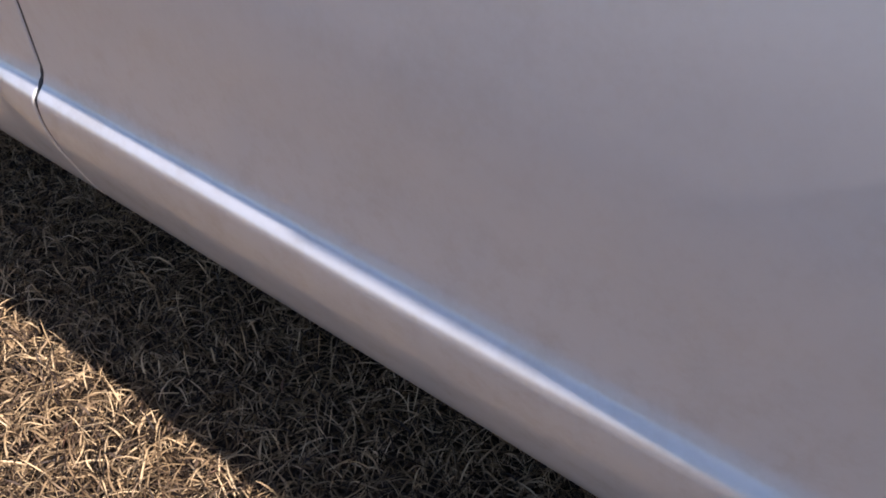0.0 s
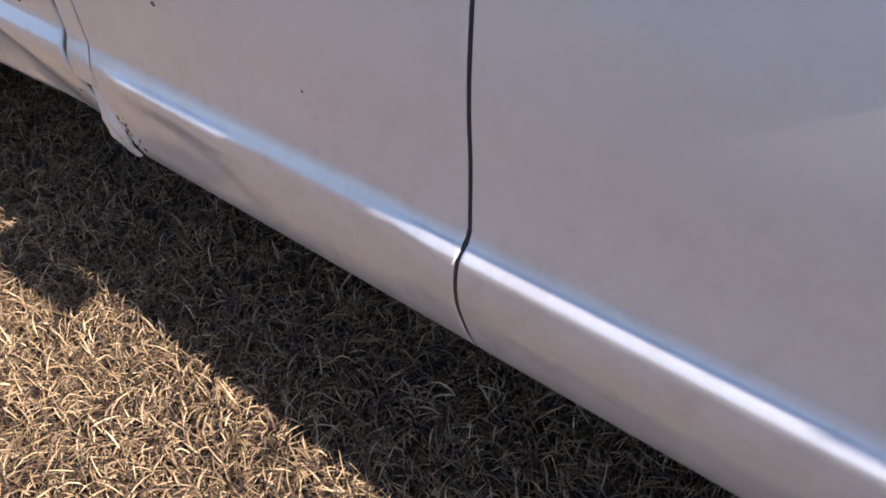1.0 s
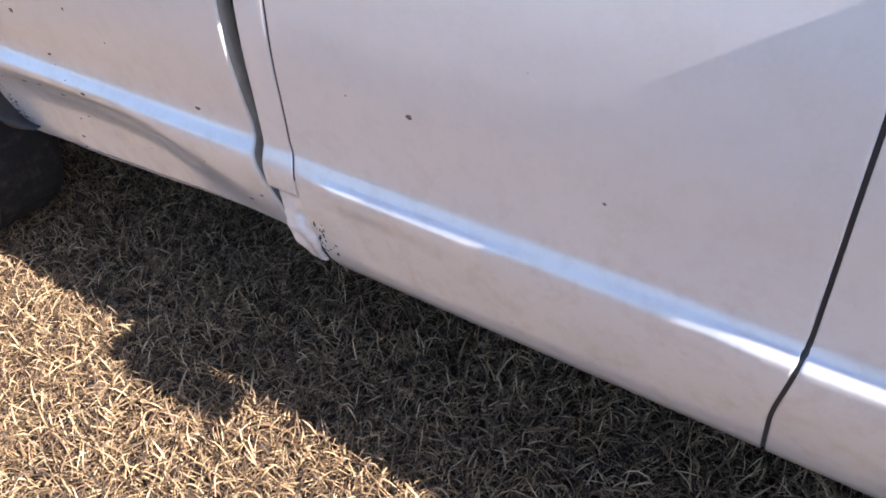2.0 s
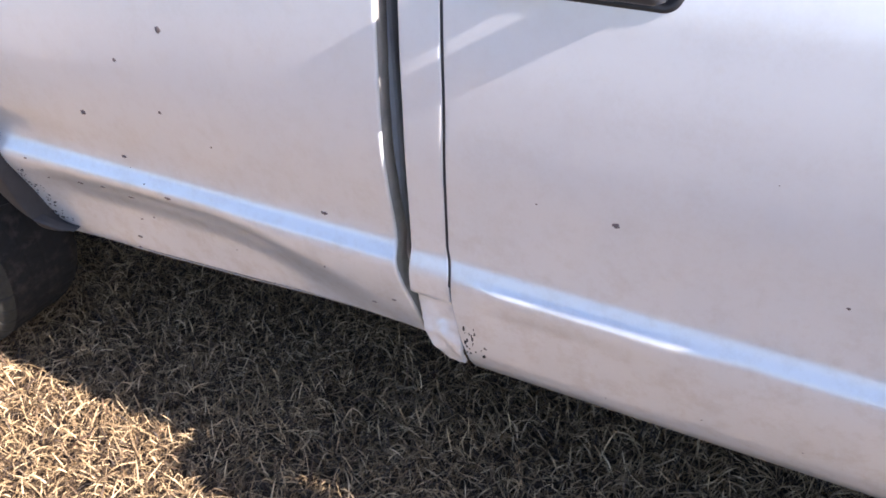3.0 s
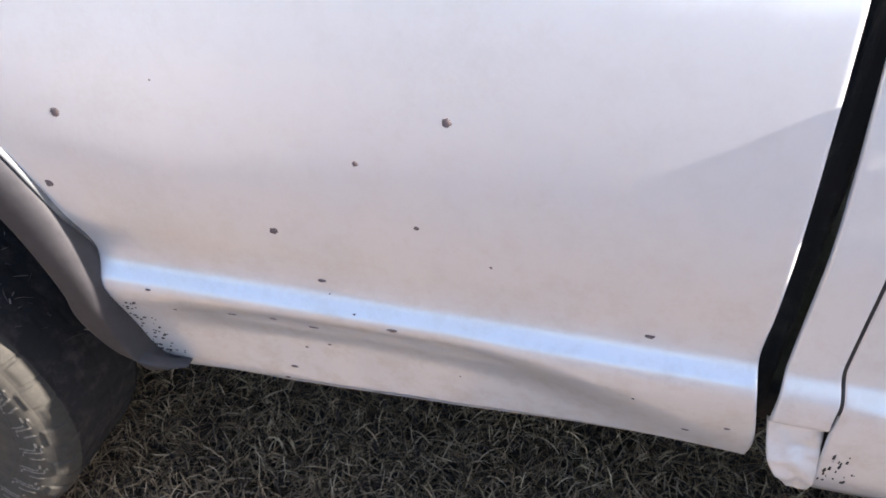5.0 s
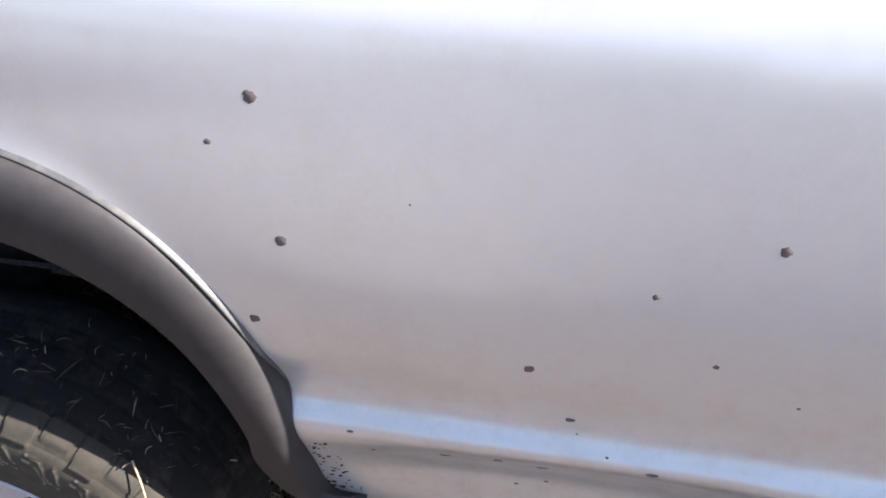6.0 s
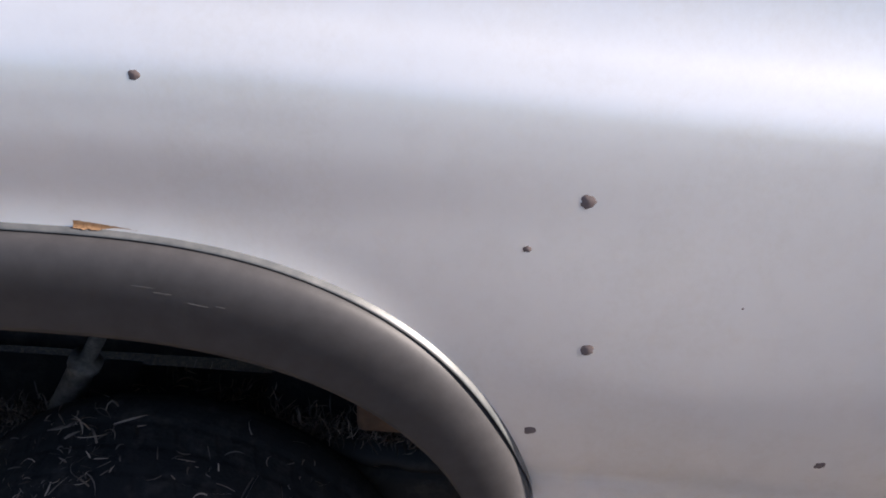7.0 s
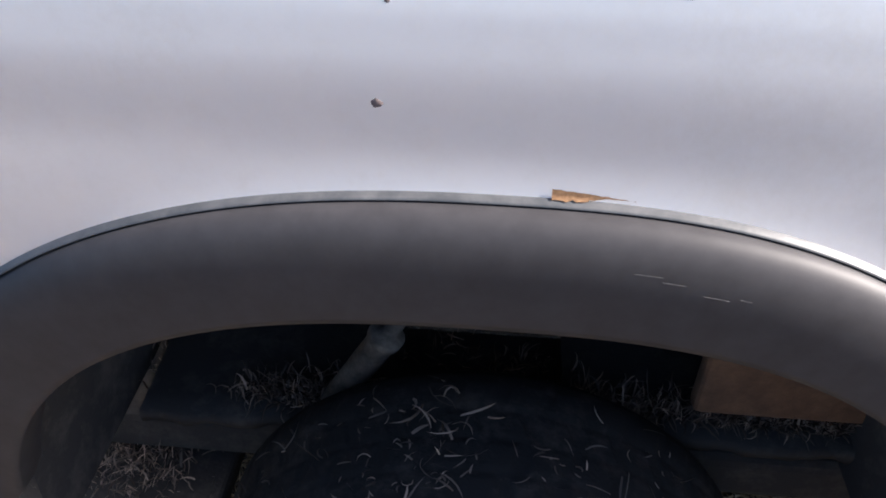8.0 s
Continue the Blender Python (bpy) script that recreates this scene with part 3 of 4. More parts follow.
closing_box("rear_underbody", (-4.1, 0.43, 0.44), (-2.53, WIDTH - 0.43, 0.50), DARK, "black dirty underbody")
closing_box("front_underbody", (0.29, 0.43, 0.44), (1.4, WIDTH - 0.43, 0.50), DARK, "black dirty underbody")
for y0 in (0.21, WIDTH - 0.42):
    closing_box("frame_rail", (-3.75, y0, 0.34), (-2.53, y0 + 0.21, 0.43), DARK, "black mud-caked frame rail behind the wheel", 0.02)
    # Added dark plate: keeps grass from showing where the well is only shade.
    closing_box("well_filler", (-3.80, y0 - 0.19 if y0 < 1 else y0, 0.29), (-3.46, y0 + 0.21 if y0 < 1 else y0 + 0.40, 0.32), DARK, "black filler plate added behind the tyre", 0.01)
    closing_box("rear_bed_skirt", (-4.1, y0, 0.44), (-3.69, y0 + 0.21, 0.50), DARK, "black plate behind the wheel")
closing_box("rocker_sill", (-1.60, 0.06, 0.41), (0.30, 0.12, 0.52), DARK, "black inner sill under the doors")
# Backing for the cab gap: its deep shade is put into a black wall.
closing_box("cab_back_wall", (-1.69, 0.09, 0.46), (-1.655, WIDTH - 0.09, 1.15), DARK, "cab back wall, coloured dark for the shade in the gap")
closing_box("bed_front_wall", (-1.78, 0.10, 0.46), (-1.74, WIDTH - 0.10, 1.25), PAINT, "silver front wall of the load bed")
closing_box("bed_floor", (-4.1, 0.42, 0.72), (-1.74, WIDTH - 0.42, 0.76), DARK, "dark load bed floor")
closing_box("tailgate", (-4.16, 0.06, 0.45), (-4.12, WIDTH - 0.06, 1.28), PAINT, "silver tailgate")
for s in (0, 1):
    y0 = 0.075 if s == 0 else WIDTH - 0.155
    closing_box("bed_rail", (-4.13, y0 + 0.02, 1.285), (-1.72, y0 + 0.08, 1.315), BLACK, "black bed rail cap", 0.008)
closing_box("hood", (0.30, 0.02, 1.05), (1.45, WIDTH - 0.02, 1.10), PAINT, "silver hood", 0.02)
closing_box("grille", (1.43, 0.02, 0.45), (1.47, WIDTH - 0.02, 1.06), BLACK, "black front end")


def cab_top():
    """Leaning side windows, windscreen, back window and roof."""
    b, t = 0.06, 0.23
    low = [(-1.68, b), (0.30, b), (0.30, WIDTH - b), (-1.68, WIDTH - b)]
    high = [(-1.60, t), (-0.42, t), (-0.42, WIDTH - t), (-1.60, WIDTH - t)]
    names = ("side_window", "windscreen", "side_window", "back_window")
    for i in range(4):
        j = (i + 1) % 4
        c = [Vector((*low[i], 1.11)), Vector((*low[j], 1.11)), Vector((*high[j], 1.72)), Vector((*high[i], 1.72))]
        nrm = (c[1] - c[0]).cross(c[3] - c[0]).normalized() * 0.006
        verts = [tuple(p + nrm) for p in c] + [tuple(p - nrm) for p in c]
        link_mesh(names[i], verts, [(0, 1, 2, 3), (7, 6, 5, 4), (0, 4, 5, 1), (1, 5, 6, 2), (2, 6, 7, 3), (3, 7, 4, 0)], GLASS, truck, "dark tinted cab glass", False)
    for i in range(4):
        bm = bmesh.new()
        inward = 0.045 if i < 2 else -0.045
        a, c = Vector((low[i][0], low[i][1] + inward, 1.10)), Vector((high[i][0], high[i][1] + inward, 1.73))
        bmesh.ops.create_cone(bm, cap_ends=True, segments=8, radius1=0.03, radius2=0.03, depth=(c - a).length)
        bmesh.ops.transform(bm, matrix=Matrix.Translation((a + c) / 2) @ (c - a).to_track_quat("Z", "Y").to_matrix().to_4x4(), verts=bm.verts)
        part("pillar", bm, PAINT, truck, "silver roof pillar", True)
    for y, u in ((b + 0.04, t + 0.03), (WIDTH - b - 0.04, WIDTH - t - 0.03)):
        bm = bmesh.new()
        a, c = Vector((-0.82, y, 1.10)), Vector((-0.86, u, 1.73))
        bmesh.ops.create_cone(bm, cap_ends=True, segments=8, radius1=0.035, radius2=0.03, depth=(c - a).length)
        bmesh.ops.transform(bm, matrix=Matrix.Translation((a + c) / 2) @ (c - a).to_track_quat("Z", "Y").to_matrix().to_4x4(), verts=bm.verts)
        part("pillar", bm, BLACK, truck, "black door pillar", True)
    closing_box("roof", (-1.64, t - 0.03, 1.71), (-0.38, WIDTH - t + 0.03, 1.76), PAINT, "silver cab roof", 0.02)


cab_top()


def side_mirror():
    bm = bmesh.new()
    box(bm, (-0.11, -0.082, 1.14), (0.0, 0.018, 1.28), 0.014)
    box(bm, (-0.175, -0.06, 1.17), (-0.06, 0.075, 1.30), 0.03)
    part("side_mirror", bm, BLACK, truck, "black door mirror")


side_mirror()


def door_handle(door, x0, x1, z0, z1, opening=0.016, reach=0.031):
    """Black bezel with a recessed cup and a bar across it."""
    y = door_line(1.06) + 0.0025
    cx, cz, hw, hh = (x0 + x1) / 2, (z0 - 0.005 + z1) / 2, (x1 - x0) / 2, (z1 - z0 + 0.005) / 2

    def ring(w, h, r, yy, n=7):
        pts = []
        for sx, sz, a0 in ((1, 1, 0), (-1, 1, 90), (-1, -1, 180), (1, -1, 270)):
            for i in range(n):
                a = radians(a0 + 90 * i / (n - 1))
                z = cz + sz * (h - r) + r * math.sin(a)
                pts.append((cx + sx * (w - r) + r * math.cos(a), door_line(z) + yy, z))
        return pts
    loops = [ring(hw, hh, 0.022, 0.006), ring(hw, hh, 0.022, -0.0005), ring(hw - 0.0015, hh - 0.0015, 0.021, -0.0020), ring(hw - 0.004, hh - 0.004, 0.019, -0.0028),
             ring(hw - 0.008, hh - 0.007, 0.016, -0.0024), ring(hw - 0.011, hh - 0.009, 0.015, -0.0008), ring(hw - 0.016, hh - 0.013, 0.012, 0.0006), ring(hw - 0.04, hh - 0.024, 0.005, 0.0012)]
    n = len(loops[0])
    verts = [v for l in loops for v in l] + [(cx, door_line(cz) + 0.0013, cz)]
    faces = [(k * n + i, k * n + (i + 1) % n, (k + 1) * n + (i + 1) % n, (k + 1) * n + i) for k in range(len(loops) - 1) for i in range(n)]
    base = (len(loops) - 1) * n
    faces += [(base + i, base + (i + 1) % n, len(verts) - 1) for i in range(n)]
    bezel = link_mesh("door_handle", verts, faces, BLACK, door, "black plastic door handle with a recessed cup")
    rows = []
    for i in range(33):
        x = x0 + 0.0400 + (x1 - x0 - 0.058) * i / 32
        lift = smoothstep(x0 + 0.068, x0 + 0.081, x) * smoothstep(x1 - 0.062, x1 - 0.077, x)
        end = 0.006 * smoothstep(30, 32, i)
        back, front = y + 0.004 - opening * lift, y - reach + end
        low, high = z0 + 0.008 + end * 0.6, z0 + 0.044 - end
        ring_pts = []
        for k in range(16):
            a = 2 * math.pi * (k + 0.5) / 16
            ring_pts.append((x, (back + front) / 2 + (back - front) / 2 * math.copysign(abs(math.cos(a)) ** 0.6, math.cos(a)),
                             (low + high) / 2 + (high - low) / 2 * math.copysign(abs(math.sin(a)) ** 0.5, math.sin(a))))
        rows.append(ring_pts + ring_pts[:1])
    link_mesh("grip_bar", [v for r in rows for v in r], grid_faces(33, 17) + [tuple(range(16)), tuple(range(32 * 17, 32 * 17 + 16))], GREYBAR, bezel, "charcoal grip bar")
    bm = bmesh.new()
    box(bm, (x0 - 0.001, y - reach + 0.003, z0 - 0.004), (x0 + 0.042, y + 0.006, z0 + 0.044), min(0.012, reach * 0.3))
    part("grip_end", bm, BLACK, bezel, "", True).data.set_sharp_from_angle(angle=radians(50))
    return bezel


door_handle(rear_door, -1.553, -1.328, 1.057, 1.115)
door_handle(front_door, -0.735, -0.494, 1.057, 1.115, 0.006, 0.0145)


# ---- rear wheel ----
WX, WZ, WY = -3.098, 0.272, -0.070


def build_wheel():
    rim_prof = [(0.1814, 0.24), (0.1681, 0.22), (0.1637, 0.05), (0.1735, 0.016), (0.1841, 0.004), (0.1894, -0.004), (0.1841, -0.007), (0.177, -0.002), (0.1699, 0.012), (0.1558, 0.03), (0.1062, 0.018), (0.0752, 0.012), (0.062, 0.004), (0.0398, 0.0), (0.0354, -0.012), (0.0004, -0.015)]
    v, f = lathe(rim_prof, 72)
    wheel = link_mesh("wheel", v, f, ALLOY, None, "dull silver alloy wheel with dark openings")
    knots = [(0.182, 0.012), (0.191, -0.004), (0.202, -0.010), (0.222, -0.010), (0.25, -0.012), (0.275, -0.016), (0.295, -0.015), (0.315, -0.009), (0.328, 0.000),
             (0.336, 0.012), (0.339, 0.03), (0.341, 0.06), (0.342, 0.09), (0.342, 0.15), (0.344, 0.19), (0.336, 0.222), (0.315, 0.243), (0.26, 0.25), (0.19, 0.235)]
    length = [0.0]
    for p, q in zip(knots, knots[1:]):
        length.append(length[-1] + math.dist(p, q))
    rline, yline = spline(list(zip(length, [p[0] for p in knots]))), spline(list(zip(length, [p[1] for p in knots])))
    ss = [length[-1] * i / 130 for i in range(131)]
    N, LUGS = 880, 42
    # raised outlines on the side: tilted bars joined into zigzags
    marks = [[(0.02, 0.252), (0.30, 0.256), (0.62, 0.294), (0.90, 0.297)], [(0.36, 0.249), (0.66, 0.283), (0.93, 0.285)], [(0.10, 0.268), (0.34, 0.296)]]

    def relief(a, r, y):
        """Height of the moulded pattern at angle a."""
        f = (a * LUGS / (2 * math.pi)) % 1.0
        if y < 0.030:
            h = 0.0
            if r > 0.306:
                long = int(a * LUGS / (2 * math.pi)) % 2
                start = 0.306 if long else 0.322
                wide = 0.45 - 0.06 * smoothstep(0.345, 0.31, r)
                h = 0.0034 * smoothstep(start, start + 0.006, r) * (1 - smoothstep(wide - 0.02, wide + 0.02, abs(f - 0.5)))
            elif r > 0.225:
                for ring in (0.310, 0.246, 0.238):
                    h = max(h, 0.0016 * (1 - smoothstep(0.001, 0.0022, abs(r - ring))))
                cell = 2 * math.pi / 26
                u = (a % cell) / cell
                for line in marks:
                    for (u0, r0), (u1, r1) in zip(line, line[1:]):
                        ax, ay, bx, by = (u0 - u) * cell * 0.28, r0 - r, (u1 - u) * cell * 0.28, r1 - r
                        k = max(0.0, min(1.0, -(ax * (bx - ax) + ay * (by - ay)) / ((bx - ax) ** 2 + (by - ay) ** 2)))
                        h = max(h, 0.0012 * (1 - smoothstep(0.0010, 0.0026, math.hypot(ax + (bx - ax) * k, ay + (by - ay) * k))))
            return h
        if y > 0.205 or r < 0.33:
            return 0.0
        rib = 0
        for g in (0.086, 0.126, 0.164):
            if abs(y - g) < 0.0045:
                return 0.0
            rib += y > g
        f = (f + (0.5 if rib % 2 else 0.0) + (y - 0.1) * (6 if rib % 2 else -6)) % 1.0
        return 0.0014 * smoothstep(0.04, 0.12, f) * (1 - smoothstep(0.72, 0.80, f))
    tv = []
    for i in range(N):
        a = 2 * math.pi * i / N
        for s in ss:
            r, y = rline(s), yline(s)
            dr, dy = rline(s + 0.001) - rline(s - 0.001), yline(s + 0.001) - yline(s - 0.001)
            m = math.hypot(dr, dy) or 1.0
            h = relief(a, r, y)
            rr, yy = r + h * dy / m, y - h * dr / m
            tv.append((rr * math.cos(a), yy, rr * math.sin(a)))
    cols = len(ss)
    tf = [(i * cols + k, i * cols + k + 1, (i + 1) % N * cols + k + 1, (i + 1) % N * cols + k) for i in range(N) for k in range(cols - 1)]
    tyre = link_mesh("tyre", tv, tf, RUBBER, wheel, "dusty black all-terrain tyre with straw on it")
    tyre.data.materials.append(TREAD)
    tyre.data.materials.append(WORN)
    tyre.data.materials.append(TAN)
    for p in tyre.data.polygons:
        if p.center.y > 0.026 and math.hypot(p.center.x, p.center.z) > 0.30:
            p.material_index = 1
        elif p.center.y <= 0.026 and math.hypot(p.center.x, p.center.z) > 0.317:
            p.material_index = 3
        elif 0.225 < math.hypot(p.center.x, p.center.z) < 0.306:
            a = math.atan2(p.center.z, p.center.x) % (2 * math.pi)
            if relief(a, math.hypot(p.center.x, p.center.z), 0.0) > 0.0006:
                p.material_index = 2
    tyre.data.set_sharp_from_angle(angle=radians(40))
    for i in range(8):
        a = 2 * math.pi * (i + 0.35) / 8
        bm = bmesh.new()
        box(bm, (0.108, 0.010, -0.020), (0.148, 0.036, 0.020), 0.006)
        bmesh.ops.transform(bm, matrix=Matrix.Rotation(-a, 4, "Y"), verts=bm.verts)
        part("wheel_opening", bm, DARK, wheel, "dark opening in the wheel")
    for i in range(6):
        a = 2 * math.pi * i / 6
        bm = bmesh.new()
        bmesh.ops.create_cone(bm, cap_ends=True, segments=6, radius1=0.011, radius2=0.009, depth=0.02)
        bmesh.ops.transform(bm, matrix=Matrix.Translation((0.062 * math.cos(a), -0.004, 0.062 * math.sin(a))) @ Matrix.Rotation(math.pi / 2, 4, "X"), verts=bm.verts)
        part("lug_nut", bm, ALLOY, wheel, "steel lug nut")
    wheel.parent = truck
    wheel.matrix_basis = pose(WX, WY + 0.016, WZ, 0, -37, 0)
    return wheel


wheel = build_wheel()
for x, y, rz in ((FX, WY + 0.016, 0), (WX, WIDTH - WY - 0.016, 180), (FX, WIDTH - WY - 0.016, 180)):
    other = copy_thing(wheel, pose(x, y, WZ, 0, 20, rz))
    other.parent = truck


# ---- chips, rust and scuffs ----
BED_CHIPS = [(-2.100, 0.931, 14), (-2.207, 0.867, 9), (-2.324, 0.750, 14), (-2.135, 0.787, 8), (-2.043, 0.740, 5), (-1.840, 0.659, 13), (-2.273, 0.664, 12), (-2.452, 0.943, 3),
             (-2.535, 0.610, 8), (-2.513, 0.560, 5), (-2.420, 0.571, 13), (-2.353, 0.581, 11), (-2.298, 0.564, 14), (-2.226, 0.624, 4), (-2.172, 0.609, 14), (-2.263, 0.644, 3),
             (-2.292, 0.498, 6), (-2.331, 0.482, 6), (-2.361, 0.425, 12), (-2.379, 0.389, 9), (-2.088, 0.481, 3), (-1.845, 0.556, 4), (-1.766, 0.490, 9), (-1.718, 0.521, 8)]
ARCH_CHIPS = [(-2.588, 0.889, 16), (-2.631, 0.781, 15), (-2.655, 0.991, 9), (-2.607, 1.039, 17), (-2.993, 1.125, 12), (-3.185, 1.047, 9), (-3.177, 1.113, 4), (-3.167, 1.117, 3), (-3.156, 1.119, 5), (-3.144, 1.122, 3)]
DOOR_CHIPS = [(-1.365, 0.778, 12), (-1.475, 0.782, 4), (-1.187, 0.882, 2), (-1.077, 0.739, 6), (-1.206, 0.475, 3), (-1.067, 0.474, 3), (-1.350, 0.446, 3)]
rear_fun = lambda x, z: door_y(x, z, True)
for k, (x, z, w) in enumerate(BED_CHIPS + ARCH_CHIPS):
    low = z < 0.67
    chip("paint_chip", x, z, w / 1000 * (1.15 if low else 1.0), w / 1000 * (0.45 if low else 0.85), bed_y, CHIP, bed, k, 0.0012 if low else 0.00015)
for k, (x, z, w) in enumerate(DOOR_CHIPS):
    chip("paint_chip", x, z, w / 1000, w / 1000 * 0.75, rear_fun, CHIP, rear_door, 100 + k, 0.0002)
rnd = random.Random(11)
for k in range(56):
    z = 0.415 + 0.155 * rnd.random() ** 1.25
    x = arch_edge(z, 1, CX) + 0.004 + 0.036 * rnd.random() ** 1.8 * (1.3 - (z - 0.43) * 4)
    w = rnd.uniform(0.002, 0.0065)
    chip("paint_chip", x, z, w, w * rnd.uniform(0.4, 0.9), bed_y, SCUFF, bed, 200 + k)
for k in range(22):
    x, z = -1.586 + 0.04 * rnd.random() ** 2.2, 0.452 + 0.075 * rnd.random() ** 1.3
    w = rnd.uniform(0.0012, 0.004)
    chip("scuff", x, z, w, w * rnd.uniform(1.0, 3.5), rear_fun, SCUFF, rear_door, 300 + k)


def rust_patch():
    """Bare rusty spot on the rolled lip above the arch."""
    rows = []
    for i in range(25):
        f = i / 24
        x = -3.064 + 0.058 * f
        u = abs(x - CX) / A_OUT
        z0 = Z_ARCH + B_OUT * (1 - u**N_OUT) ** (1 / N_OUT)
        top = 0.0108 - 0.004 * f + 0.001 * noise.noise(Vector((x * 250, 0, 0)))
        low = 0.0040 + 0.0028 * smoothstep(0.35, 0.70, f) + 0.001 * noise.noise(Vector((x * 250, 4, 0)))
        yb = bed_y(x, z0 + 0.0050)
        row = []
        for k in (0.0, 0.3, 0.6, 1.0):
            g = low + (top - low) * k
            row.append((x, yb - 0.0008 + ((g - 0.0050) * 2 if g < 0.0050 else bed_y(x, z0 + g) - yb), z0 + g))
        rows.append(row)
    link_mesh("rust_patch", [v for r in rows for v in r], grid_faces(len(rows), 4), RUST, bed, "orange rust where the lip has lost its paint")


rust_patch()


# rusty brackets deep in the wheel well
bm = bmesh.new()
box(bm, (-2.845, 0.20, 0.525), (-2.60, 0.23, 0.72), 0.01)
part("wheel_well_bracket", bm, OLDRUST, truck, "brown rusty bracket inside the wheel well")


def well_ledge(x0, x1, z):
    """A caked flange on the inner wall, level enough for hay to lodge on it."""
    rnd = random.Random(int(-x0 * 1000))
    rows = []
    for i in range(25):
        x = x0 + (x1 - x0) * i / 24
        w = 0.012 * noise.noise(Vector((x * 18, 0, z)))
        rows.append([(x, 0.36, z + 0.012), (x, 0.30, z + 0.006), (x, 0.22, z), (x, 0.190 + w, z - 0.002), (x, 0.186 + w, z - 0.012), (x, 0.190 + w, z - 0.030 + 0.008 * rnd.random()), (x, 0.36, z - 0.05)])
    link_mesh("inner_flange", [v for r in rows for v in r], grid_faces(25, 7), DARK, truck, "black caked flange inside the wheel well")


def shock_absorber():
    """Dusty damper leaning behind the tyre: body, narrower rod and collar."""
    a, c = Vector((-3.325, 0.215, 0.44)), Vector((-3.155, 0.215, 0.735))
    axis = (c - a).normalized()
    side, up = axis.cross(Vector((0, 1, 0))).normalized(), Vector((0, 1, 0))
    prof = [(0.0, 0.004), (0.0, 0.017), (0.04, 0.019), (0.55, 0.019), (0.56, 0.023), (0.60, 0.023), (0.61, 0.011), (1.0, 0.011), (1.0, 0.003)]
    verts = []
    for f, r in prof:
        for k in range(17):
            ang = 2 * math.pi * k / 16
            verts.append(a + (c - a) * f + side * (r * math.cos(ang)) + up * (r * math.sin(ang)))
    link_mesh("shock_absorber", verts, grid_faces(len(prof), 17), DUSTY, truck, "grey dust-caked shock absorber")


well_ledge(-3.00, -2.57, 0.492)
well_ledge(-3.56, -3.22, 0.470)
shock_absorber()


# dried grass caught on the tyre
def tyre_roots(rng, n):
    a = np.radians(rng.uniform(15, 150, n))
    y = rng.uniform(0.035, 0.19, n)
    r = 0.349
    return np.stack([WX + r * np.cos(a), WY + 0.016 + y, WZ + r * np.sin(a)], 1)


blades("caught_straw", "bits of dry straw and mud caught on the tyre tread", "straw", 42, tyre_roots, 0.030, 0.0022, 0.008, CHAFF, 8, 0.5, 0.1)


def clump_roots(rng, n):
    a = np.radians(rng.uniform(35, 140, 16))
    y = rng.uniform(0.01, 0.17, 16)
    k = rng.integers(0, 16, n)
    a, y = a[k] + rng.normal(0, 0.10, n), y[k] + rng.normal(0, 0.022, n)
    r = 0.349
    return np.stack([WX + r * np.cos(a), WY + 0.016 + y, WZ + r * np.sin(a)], 1)


blades("caught_clumps", "matted clumps of dusty dead grass on the tyre", "straw", 150, clump_roots, 0.014, 0.0020, 0.005, CHAFF, 21, 1.2, 0.1)


def ledge_roots(rng, n):
    x = rng.uniform(-3.62, -2.56, 22)
    y = rng.uniform(0.20, 0.38, 22)
    k = rng.integers(0, 22, n)
    px = x[k] + rng.normal(0, 0.028, n)
    py = y[k] + rng.normal(0, 0.012, n)
    return np.stack([px, py, 0.432 + 0.02 * rng.random(n)], 1)


blades("caught_hay", "grey matted hay lodged on the frame rail", "straw", 500, ledge_roots, 0.022, 0.0024, 0.014, CHAFF, 33, 1.2, 0.25)


def flange_roots(rng, n):
    x = np.concatenate([rng.uniform(-2.99, -2.60, 13), rng.uniform(-3.42, -3.26, 5)])
    k = rng.integers(0, 18, n)
    px, py = x[k] + rng.normal(0, 0.020, n), 0.205 + np.abs(rng.normal(0, 0.022, n))
    return np.stack([px, py, np.where(px > -3.1, 0.492, 0.470) + 0.022 * rng.random(n)], 1)


blades("flange_hay", "grey matted hay lodged on the flange inside the wheel well", "straw", 1500, flange_roots, 0.026, 0.0026, 0.018, CHAFF, 55, 1.3, 0.3)


def tuft_roots(rng, n):
    return np.stack([rng.normal(-3.145, 0.018, n), rng.normal(0.085, 0.022, n), 0.637 + 0.010 * rng.random(n)], 1)


blades("straw_tuft", "pale twisted tuft of dead grass on top of the tyre", "straw", 20, tuft_roots, 0.034, 0.0030, 0.016, CHAFF, 77, 1.1, 0.3)


def filler_roots(rng, n):
    p = np.stack([rng.normal(-3.60, 0.05, n), rng.normal(0.20, 0.04, n), 0.325 + 0.02 * rng.random(n)], 1)
    return p


blades("filler_hay", "grey matted hay lodged on the filler plate", "straw", 500, filler_roots, 0.022, 0.0024, 0.014, CHAFF, 34, 1.2, 0.25)


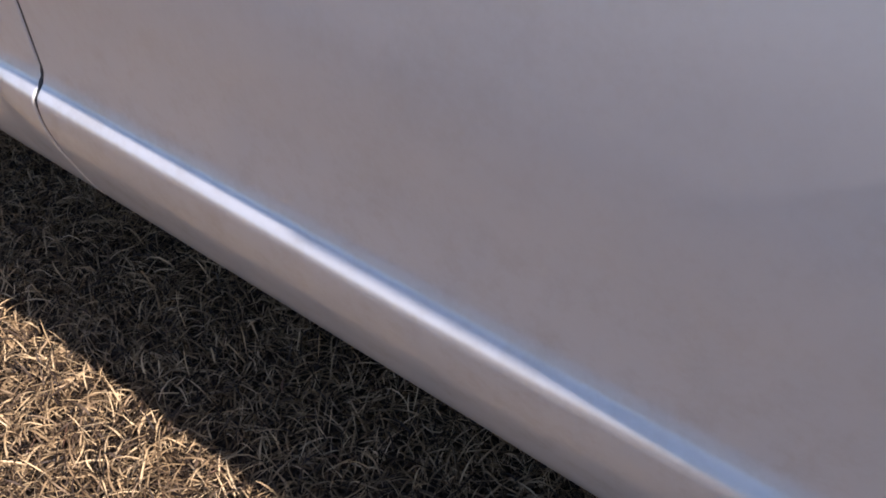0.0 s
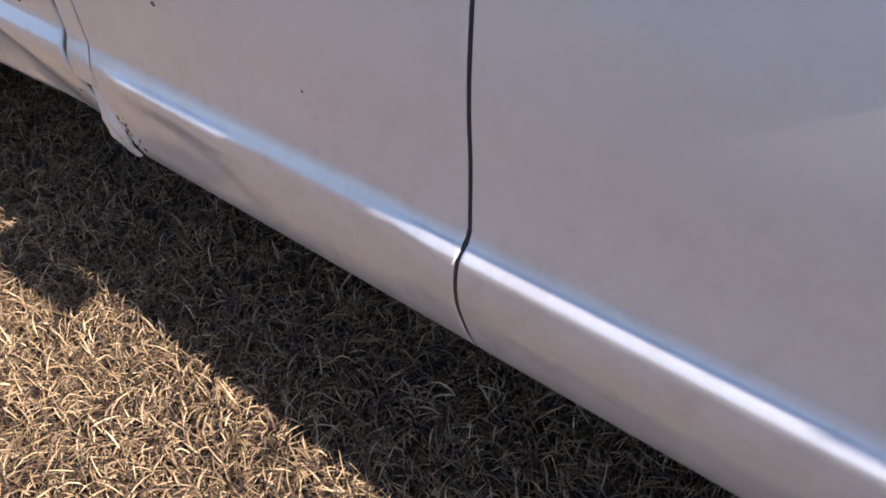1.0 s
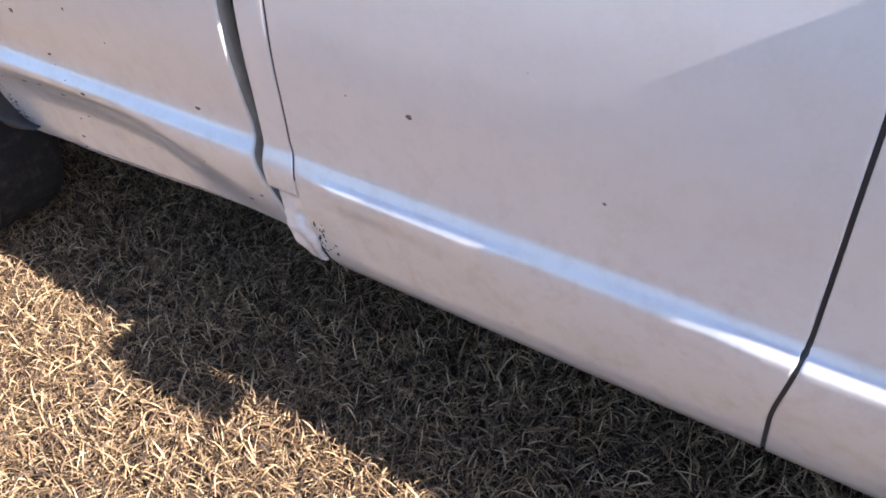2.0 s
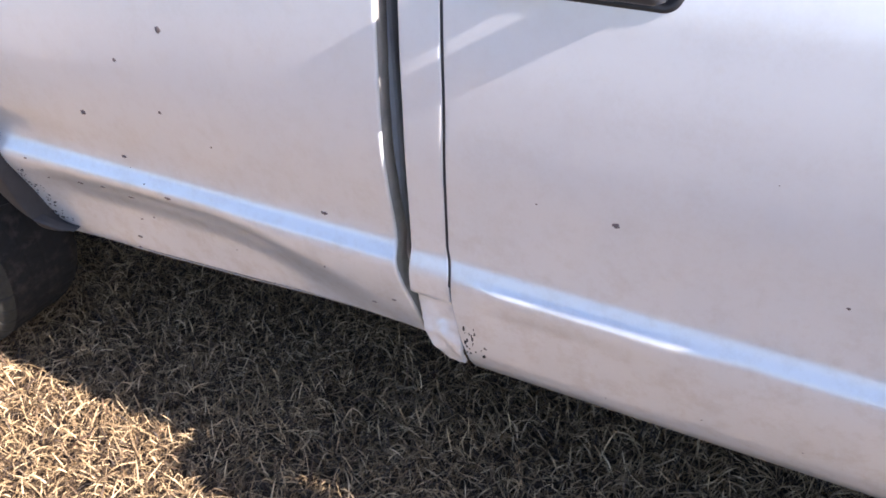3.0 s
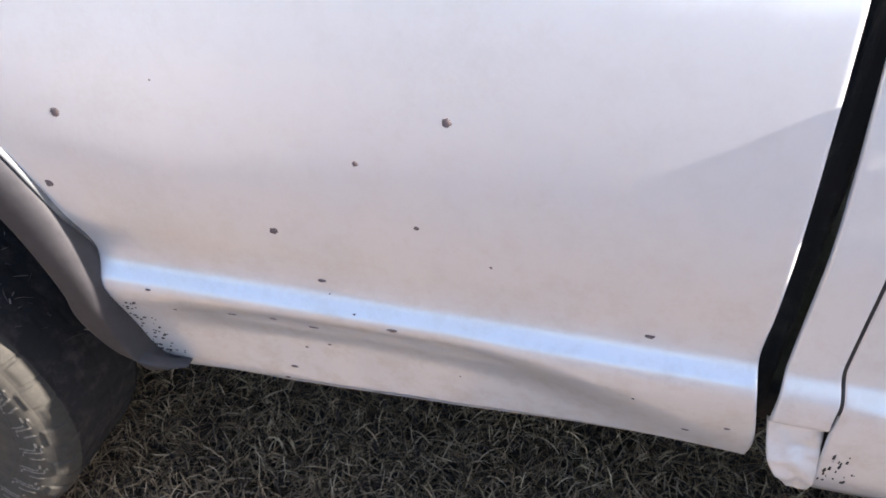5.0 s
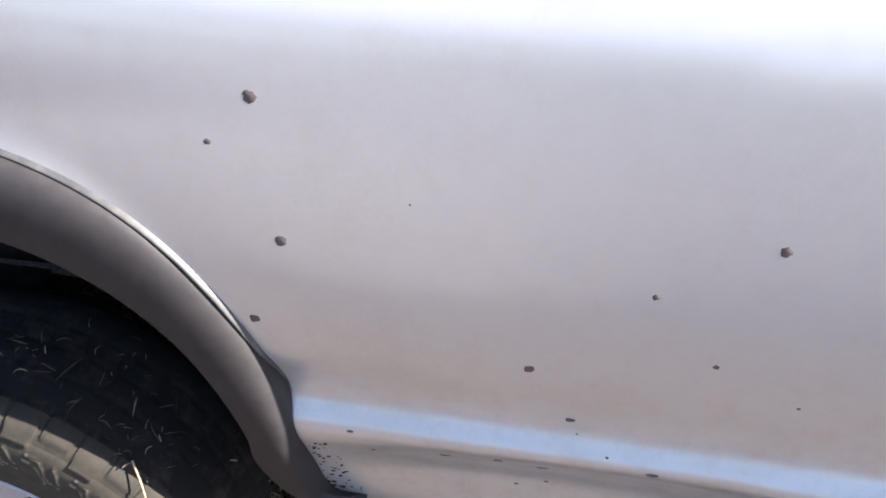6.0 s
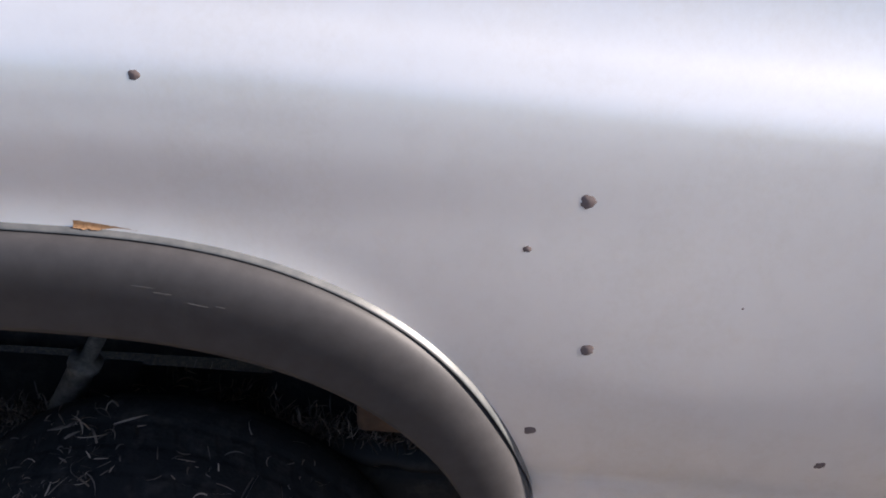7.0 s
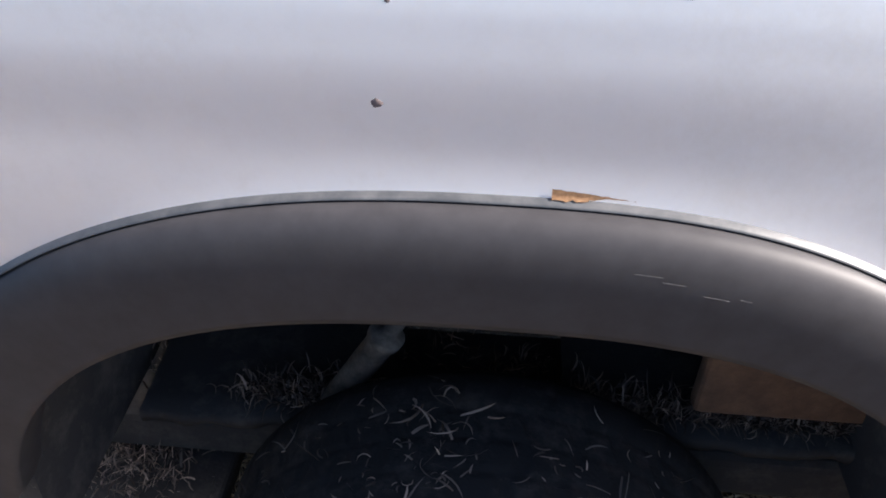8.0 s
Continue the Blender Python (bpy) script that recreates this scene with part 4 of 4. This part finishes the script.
def straw_stalk():
    """One bent stalk lying over the tyre's shoulder."""
    knots = [(-2.836, -0.036, 0.516), (-2.817, -0.056, 0.489), (-2.809, -0.070, 0.462), (-2.816, -0.080, 0.444), (-2.852, -0.083, 0.410)]
    lines = [spline(list(zip(range(5), [k[i] for k in knots]))) for i in range(3)]
    rows = []
    for n in range(25):
        c, d = Vector([q(n / 6) for q in lines]), Vector([q(n / 6 + 0.05) - q(n / 6 - 0.05) for q in lines]).normalized()
        side = d.cross(Vector((0, 1, 0))).normalized()
        up = side.cross(d)
        r = 0.0016 * (1 - 0.6 * n / 24)
        rows.append([c + side * (r * math.cos(a)) + up * (r * math.sin(a)) for a in np.linspace(0, 2 * math.pi, 7)])
    stalk = link_mesh("straw_stalk", [v for r in rows for v in r], grid_faces(25, 7), STALK)
    tagged(stalk, "single bent pale straw stalk over the tyre shoulder", "straw")


straw_stalk()


# light scratches on the flare
def flare_scratch(x0, length, k, seed):
    rnd = random.Random(seed)
    pts = []
    for i in range(9):
        x = x0 + length * i / 8
        u = min(0.999, abs(x - CX) / A_OUT)
        zo = Z_ARCH + B_OUT * (1 - (u / (1.19 if x < CX else 1.0)) ** (2.40 if x < CX else N_OUT)) ** (1 / (2.40 if x < CX else N_OUT))
        zi = Z_ARCH + B_IN * max(0.0, 1 - (abs(x - CX) / (A_IN * (REARWARD if x < CX else 1.0))) ** N_IN) ** (1 / N_IN)
        w = 0.00035 * math.sin(math.pi * (i + 0.5) / 9) * (0.6 + 0.8 * rnd.random())
        z = zo + (zi - zo) * k
        y = -0.011 - 0.025 * (1 - (1 - k) ** 4.2) ** 0.5
        pts.append([(x, y - 0.0012, z - w), (x, y - 0.0010, z + w)])
    link_mesh("scratch", [v for r in pts for v in r], grid_faces(9, 2), SCRATCH, flare, "pale scratch")


for n, (x0, length, k) in enumerate([(-3.005, 0.020, 0.30), (-2.985, 0.016, 0.34), (-2.955, 0.018, 0.40), (-2.93, 0.008, 0.37)]):
    flare_scratch(x0, length, k, 400 + n)
